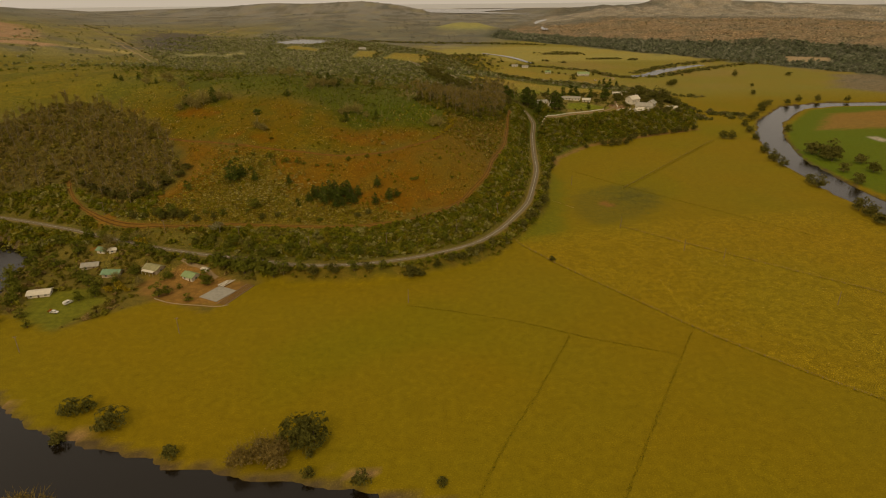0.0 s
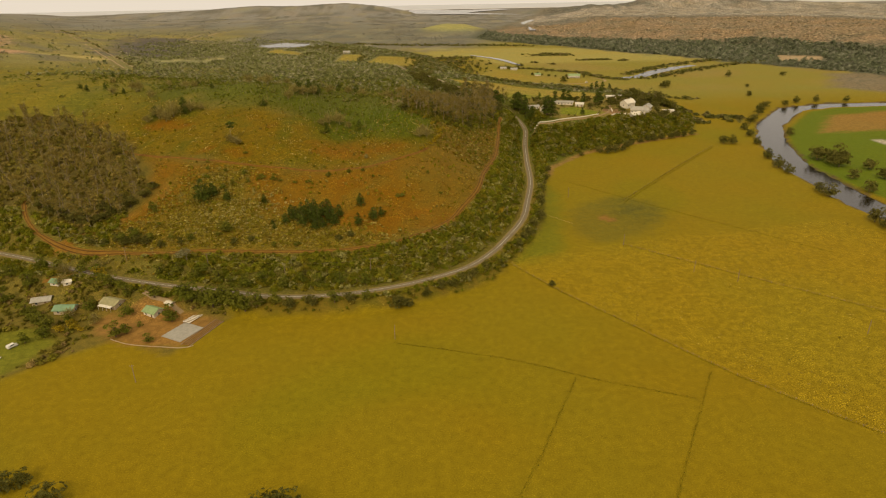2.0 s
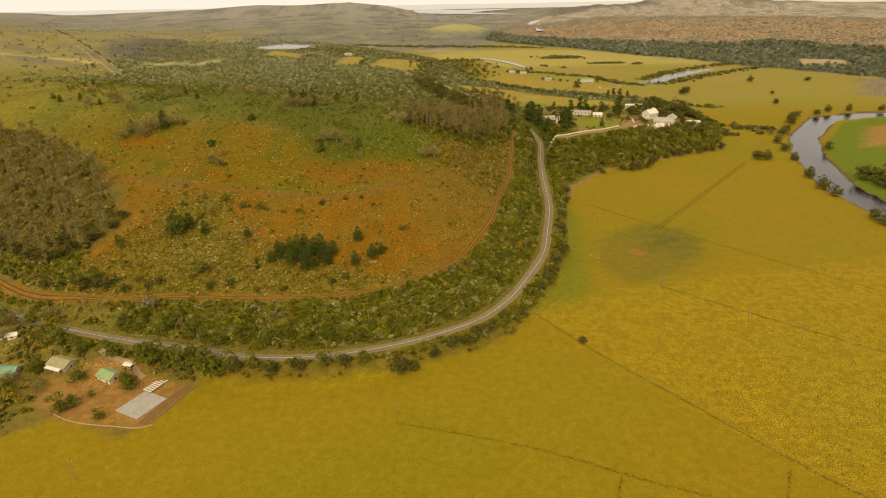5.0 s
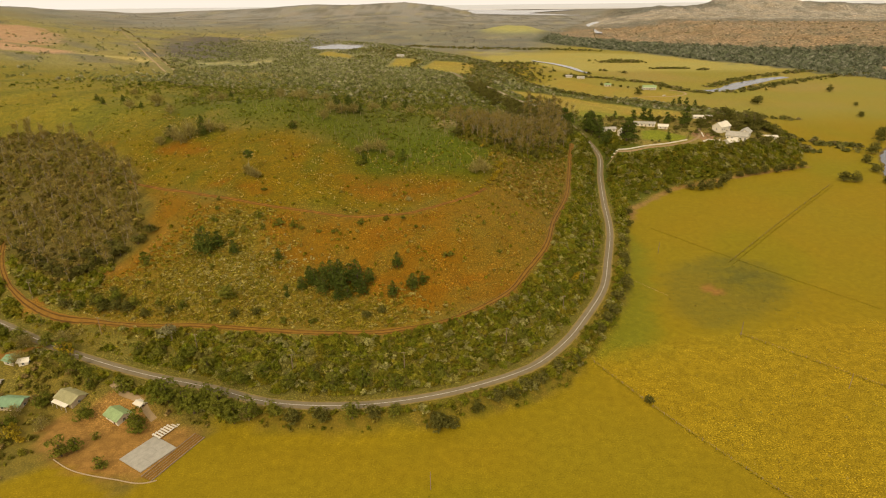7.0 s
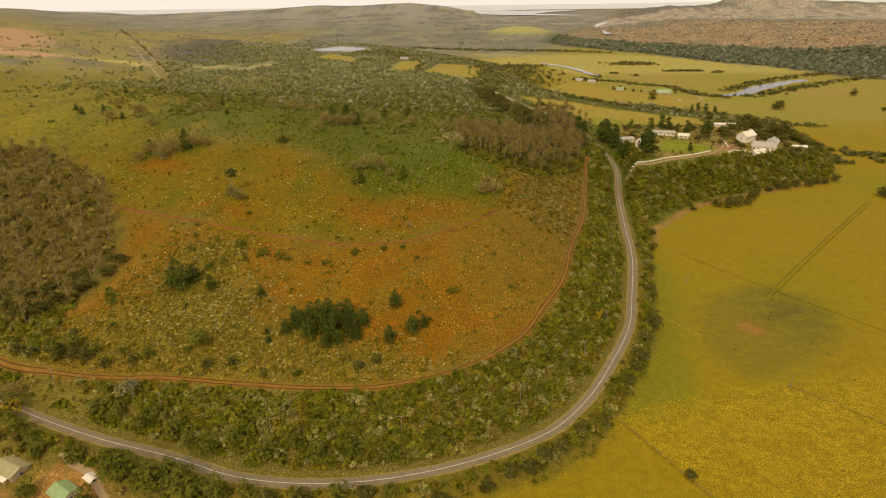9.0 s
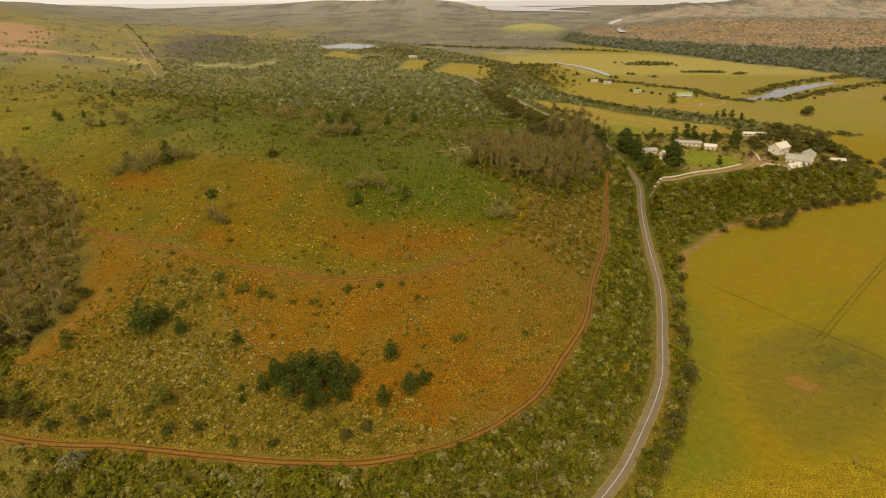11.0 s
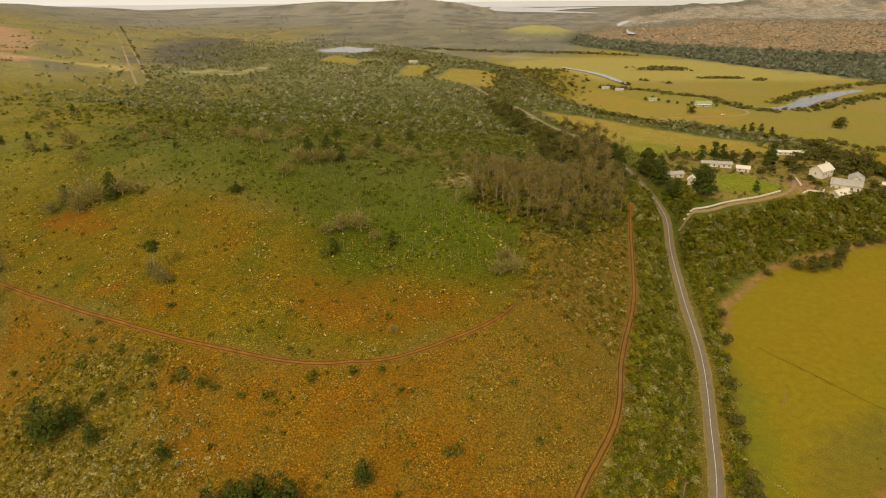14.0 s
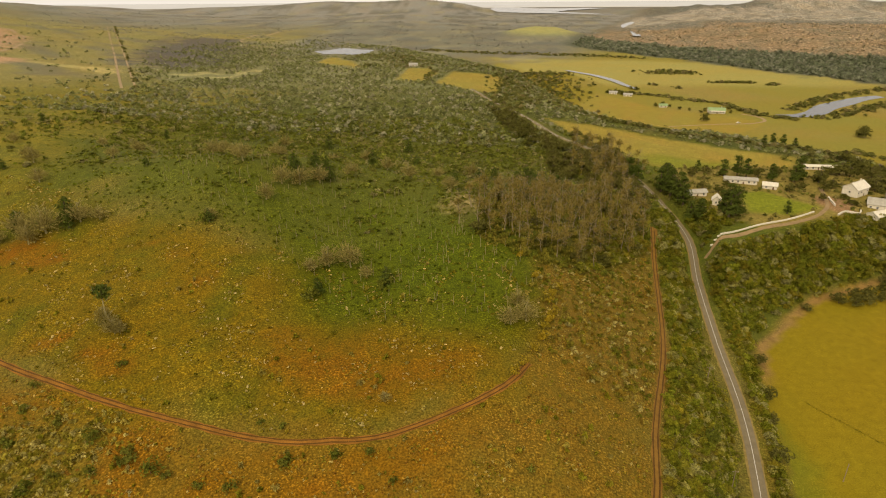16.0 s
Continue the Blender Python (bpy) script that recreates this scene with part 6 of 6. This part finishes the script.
# ---- the cottage yard ----
def slab():
    ob = thing("concrete_slab", "pale grey concrete slab laid in bays beside the yard", "slab", "", pose(-118, 321.8, ground_z(-118, 321.8) + 0.1, 0, 0, -30))
    for i in range(3):
        for j in range(3):
            block("bay", (4.3, 5.0, 0.35), ((i - 1) * 4.34, (j - 1) * 5.04, 0.05), CONCRETE, ob, "", 0.03)
    return ob


slab()
DRIVE_EARTH = plain("drive_earth", (0.30, 0.20, 0.09), 0.95, 0.3, 0.5)


def shade_bed():
    ob = thing("timber_edged_bed", "brown planting bed edged with old timber", "garden bed", "", pose(-107.5, 320.5, ground_z(-108, 320) + 0.05, 0, 0, -24))
    block("soil", (4.6, 25, 0.3), (0, 0, 0), CLAY, ob, "bare red soil")
    for s in (-1, 1):
        block("edge_board", (0.25, 25.4, 0.6), (s * 2.45, 0, 0.1), TIMBER, ob)
    for k in range(3):
        block("rail", (0.12, 25, 0.16), ((k - 1) * 1.15, 0, 0.25), TIMBER, ob)
    return ob


shade_bed()


def pallet_rack():
    ob = thing("white_timber_rack", "rack of whitewashed planks laid on bearers", "rack", "", pose(-116, 335.5, ground_z(-116, 335.5) + 0.2, 0, 0, 61))
    for s in (-1, 1):
        block("bearer", (12.5, 0.2, 0.25), (0, s * 1.8, 0.1), FRAME_WOOD, ob)
    for k in range(10):
        block("plank", (0.72, 4.8 - 0.25 * (k % 3), 0.12), (-5.6 + k * 1.25, 0, 0.3), WHITEWASH, ob, "", 0.02)
    return ob


pallet_rack()


def low_wall(label, line, wide, tall, mat, piece=2.4, name="low_wall"):
    p = curve_points(line, piece)
    ob = thing(name, label, "wall", "", pose(p[0][0], p[0][1], ground_z(*p[0])))
    base = Vector((p[0][0], p[0][1], ground_z(*p[0])))
    bm = bmesh.new()
    box(bm, (piece * 1.02, wide, tall))
    bmesh.ops.bevel(bm, geom=bm.edges[:], offset=min(wide, tall) * 0.12, segments=1, affect="EDGES")
    me = bpy.data.meshes.new("wall_piece")
    bm.to_mesh(me)
    bm.free()
    me.materials.append(mat)
    for a, b in zip(p[:-1], p[1:]):
        o = new("wall_piece", me)
        o.parent = ob
        c = (a + b) / 2
        o.matrix_basis = pose(c[0] - base.x, c[1] - base.y, ground_z(*c) - base.z + tall * 0.4, 0, 0, math.degrees(math.atan2(b[1] - a[1], b[0] - a[0])))
    return ob


low_wall("low pale stone wall round the cottage yard", [(-152, 318), (-144, 313.5), (-124, 308.5), (-112, 307), (-107, 309)], 0.3, 0.4, STONE)
low_wall("long low whitewashed wall along the farm drive", [(129, 670), (149, 683), (164, 693), (190, 708), (212, 724)], 0.6, 1.0, WHITEWASH)
low_wall("white garden wall before the farmhouse", [(226, 722), (234, 728), (242, 727), (246, 733)], 0.8, 1.4, WHITEWASH)
low_wall("white terrace wall of the farmhouse garden", [(232, 716), (240, 719), (247, 719)], 0.8, 1.4, WHITEWASH)
low_wall("white garden wall near the farm drive", [(232, 738), (234, 748), (236, 756)], 0.8, 1.4, WHITEWASH)

for line, half, mat, label in ((DRIVE, 1.3, DRIVE_EARTH, "brown earth drive to the farmstead"), ([(-150, 358), (-142, 352), (-133, 348), (-127, 342), (-122, 338)], 1.3, PALE_SAND, "pale drive to the green-roofed cottage"),
                               ([(-196, 391), (-200, 384), (-207, 379), (-216, 378)], 1.8, CLAY, "red earth track up to the road"),
                               ([(px - 5, py - 2) for px, py in POWER_CUT], 1.6, PALE_SAND, "pale firebreak edge over the far hill"),
                               ([(px + 9, py + 4) for px, py in POWER_CUT], 1.3, PALE_SAND, "pale firebreak cut over the far hill"),
                               ([(-357, 1503), (-405, 1580), (-487, 1687), (-584, 1867), (-618, 1942), (-630, 2061), (-632, 2323)], 3.4, PALE_SAND, "pale gravel road winding up the far hill"),
                               ([(277, 1083), (319, 1089), (337, 1103), (338, 1127), (322, 1145)], 2.0, PALE_SAND, "sandy farm lane across the far field"),
                               ([(200, 1066), (277, 1083)], 1.5, PALE_SAND, "sandy farm lane along the far field"),
                               ([(-1000, 1540), (-904, 1523), (-816, 1435), (-753, 1323), (-726, 1249)], 2.6, PALE_SAND, "pale dirt road winding over the red hill"),
                               ([(100, 590), (95, 640), (92, 660)], 1.6, CLAY, "red firebreak beside the wood")):
    v, f = ribbon(line, (-half, 0, half), (0.12, 0.2, 0.12), 3.0, half * 0.15, 6)
    tagged(new("lane", mesh_of("lane", v, f, mat, True)), label, "lane", kind="structure")


# ---- vehicles ----
CAR_WHITE = plain("white_car_paint", (0.72, 0.69, 0.6), 0.3, 0.05, 1.0)
RUBBER = plain("black_rubber", (0.03, 0.03, 0.03), 0.8, 0.2, 3.0)


def car(name, label, x, y, turn, ln, wd, ht, van):
    ob = thing(name, label, "car", "vehicles on the lawn", pose(x, y, ground_z(x, y), 0, 0, turn))
    prof = [(-0.5, 0.25), (-0.5, 0.62), (-0.46, 0.98), (0.2, 1.0), (0.32, 0.62), (0.5, 0.52), (0.5, 0.25)] if van else [(-0.5, 0.28), (-0.5, 0.6), (-0.4, 0.63), (-0.26, 1.0), (0.12, 1.0), (0.27, 0.62), (0.48, 0.55), (0.5, 0.28)]
    bm = bmesh.new()
    a = [bm.verts.new((px * ln, -wd / 2, pz * ht)) for px, pz in prof]
    b = [bm.verts.new((px * ln, wd / 2, pz * ht)) for px, pz in prof]
    k = len(prof)
    bm.faces.new(a)
    bm.faces.new(b[::-1])
    for i in range(k):
        bm.faces.new((a[i], b[i], b[(i + 1) % k], a[(i + 1) % k]))
    bmesh.ops.recalc_face_normals(bm, faces=bm.faces[:])
    bmesh.ops.bevel(bm, geom=bm.edges[:], offset=0.07, segments=2, affect="EDGES")
    body = part("body", bm, CAR_WHITE, ob)
    for s in (-1, 1):
        block("side_window", (ln * 0.32, 0.03, ht * 0.24), (-ln * 0.08, s * (wd / 2 + 0.005), ht * 0.79), DARK_GLASS, body)
        for px in (-0.31, 0.31):
            bm = bmesh.new()
            bmesh.ops.create_cone(bm, cap_ends=True, segments=14, radius1=0.33, radius2=0.33, depth=0.22, matrix=pose(px * ln, s * (wd / 2 - 0.1), 0.33, 90))
            w = part("wheel", bm, RUBBER, ob)
            bm = bmesh.new()
            bmesh.ops.create_cone(bm, cap_ends=True, segments=10, radius1=0.19, radius2=0.17, depth=0.24, matrix=pose(px * ln, s * (wd / 2 - 0.1), 0.33, 90))
            part("rim", bm, TIN_GREY, w)
    bm = bmesh.new()
    box(bm, (0.04, wd * 0.8, ht * 0.26))
    bmesh.ops.transform(bm, matrix=pose(ln * (0.27 if van else 0.2), 0, ht * 0.81, 0, -25 if van else -40), verts=bm.verts[:])
    part("windscreen", bm, DARK_GLASS, body)
    return ob


car("van", "white van parked on the cottage lawn", -197, 314.5, 60, 4.9, 1.9, 2.1, True)
car("car", "white car parked on the cottage lawn", -199, 304.5, -10, 4.4, 1.8, 1.5, False)
car("car", "pale car by the villa's lane", 301, 1090, 10, 4.4, 1.8, 1.5, False)


# ---- poles and fences ----
def pole(x, y, tall=9.0, arm=True, label="tarred timber utility pole in the pasture"):
    ob = thing("utility_pole", label, "pole", "utility poles", pose(x, y, ground_z(x, y)))
    v, f = tube([(0, 0, -0.5), (0.02, 0.0, tall / 2), (0.05, 0.02, tall)], [0.16, 0.14, 0.11], 8)
    o = new("post", mesh_of("post", v, f, TIMBER))
    o.parent = ob
    if arm:
        block("cross_arm", (1.9, 0.12, 0.14), (0, 0, tall - 0.5), TIMBER, ob)
        for px in (-0.8, 0, 0.8):
            block("insulator", (0.1, 0.1, 0.2), (px, 0, tall - 0.33), FRAME_WOOD, ob, "", 0.02)
    return ob


def span(a, b, tall, sag=1.2):
    """A cable between two pole tops."""
    pa, pb = np.array((*a, ground_z(*a) + tall)), np.array((*b, ground_z(*b) + tall))
    t = np.linspace(0, 1, 13)[:, None]
    p = pa * (1 - t) + pb * t
    p[:, 2] -= sag * 4 * (t * (1 - t))[:, 0]
    v, f = tube(p, np.full(13, 0.03), 4)
    return tagged(new("overhead_cable", mesh_of("overhead_cable", v, f, BARK_GREY)), "thin grey overhead cable between poles", "cable", "overhead cables")


LINE = [(-222, 419), (-170, 389), (-118, 374), (-73, 364), (-25, 366), (20, 386), (51, 420), (66, 447), (80, 493), (88, 545)]
for p in LINE:
    pole(*p, 9.0, True, "timber utility pole standing in the thicket")
for a, b in zip(LINE[:-1], LINE[1:]):
    span(a, b, 8.75)
for p in ((-11, 306), (137, 409), (165, 366), (218, 291), (184, 351), (125, 508)):
    pole(*p, 8.0, False)
pole(-125, 280)
pole(-195, 266)


def fence(line, label):
    p = curve_points(line, 6.0)
    z0 = ground_z(*p[0])
    ob = thing("field_fence", label, "fence", "pasture fences", pose(p[0][0], p[0][1], z0))
    v, f = tube([(0, 0, -0.3), (0, 0, 0.6), (0, 0, 1.25)], [0.09, 0.085, 0.07], 6)
    me = mesh_of("fence_post", v, f, TIMBER)
    tops = []
    for q in p:
        o = new("fence_post", me)
        o.parent = ob
        o.location = (q[0] - p[0][0], q[1] - p[0][1], ground_z(*q) - z0)
        tops.append(o.location.copy())
    for h in (0.5, 0.85, 1.15):
        v, f = tube([(t.x, t.y, t.z + h) for t in tops], [0.012] * len(tops), 3)
        o = new("wire", mesh_of("wire", v, f, TIMBER))
        o.parent = ob
    return ob


fence(FENCE_LONG, "wire fence on timber posts dividing the pasture")
fence(FENCE_NORTH, "wire fence on timber posts towards the river")
fence(FENCE_CROSS, "wire fence on timber posts across the rough pasture")

# ---- far water ----
def sheet(name, label, ring, z, mat):
    bm = bmesh.new()
    bm.faces.new([bm.verts.new((px, py, z)) for px, py in ring])
    me = bpy.data.meshes.new(name)
    bm.to_mesh(me)
    bm.free()
    me.materials.append(mat)
    return tagged(new(name, me), label, "water", kind="structure")


sheet("water_pond", "pale farm dam among dark trees", [(-303 + (56 + 9 * math.sin(a * 0.9)) * math.cos(a * 0.1963), 1700 + (58 + 12 * math.sin(a * 0.7 + 1)) * math.sin(a * 0.1963)) for a in range(32)], 17.6, WATER)
FAR_RIVER = water_material("far_river_water", (0.10, 0.09, 0.065), 0.0)


def ribbon_water(name, label, line, half, z, mat):
    p = curve_points(line, 12)
    d = np.gradient(p, axis=0)
    d /= np.hypot(d[:, 0], d[:, 1])[:, None]
    side = np.column_stack((d[:, 1], -d[:, 0]))
    n, t = len(p), np.linspace(0, math.pi, len(p))
    w = (half * (0.55 + 0.45 * np.sin(t)))[:, None]
    v = np.concatenate([np.column_stack((p + side * o * w, np.full(n, z))) for o in (-1, 1)])
    i = np.arange(n - 1)
    return tagged(new(name, mesh_of(name, v, np.column_stack((i, i + n, i + n + 1, i + 1)), mat)), label, "water", kind="structure")


ribbon_water("water_bend", "grey bend of the river below wooded banks", [(364, 1133), (385, 1132), (412, 1146), (450, 1189), (489, 1221), (525, 1250), (570, 1274)], 14, 0.3, WATER)
ribbon_water("water_reach", "pale reach of the river beside far pastures", [(150, 1535), (161, 1517), (187, 1480), (212, 1420), (224, 1364), (236, 1319)], 7, 1.2, FAR_RIVER)
ribbon_water("water_gorge", "pale river mouth below the mountain", [(430, 2220), (465, 2400), (482, 2620), (545, 2800)], 19, 4.0, FAR_RIVER)
sheet("water_lagoon", "bright lagoon behind the coast", [(20, 3800), (60, 3580), (200, 3460), (300, 3430), (420, 3390), (560, 3290), (610, 3305), (440, 3470), (340, 3560), (420, 3700), (640, 3900), (560, 3960), (300, 3900), (150, 4050), (40, 4050)], 3.0, FAR_RIVER)
# haze and sky glare on the sea are put into this pale base colour
SEA = plain("haze_paled_sea", (0.5, 0.5, 0.48), 0.5, 0.08, 0.01)
sheet("water_sea", "sea beyond the coast, coloured pale grey for haze", [(-3500, 4080), (3500, 4080), (3500, 4920), (-3500, 4920)], 0.0, SEA)
sheet("water_surf", "white surf along the beach", [(-200, 4090), (1100, 4070), (1100, 4150), (700, 4190), (300, 4160), (-200, 4180)], 0.5, LINE_PAINT)
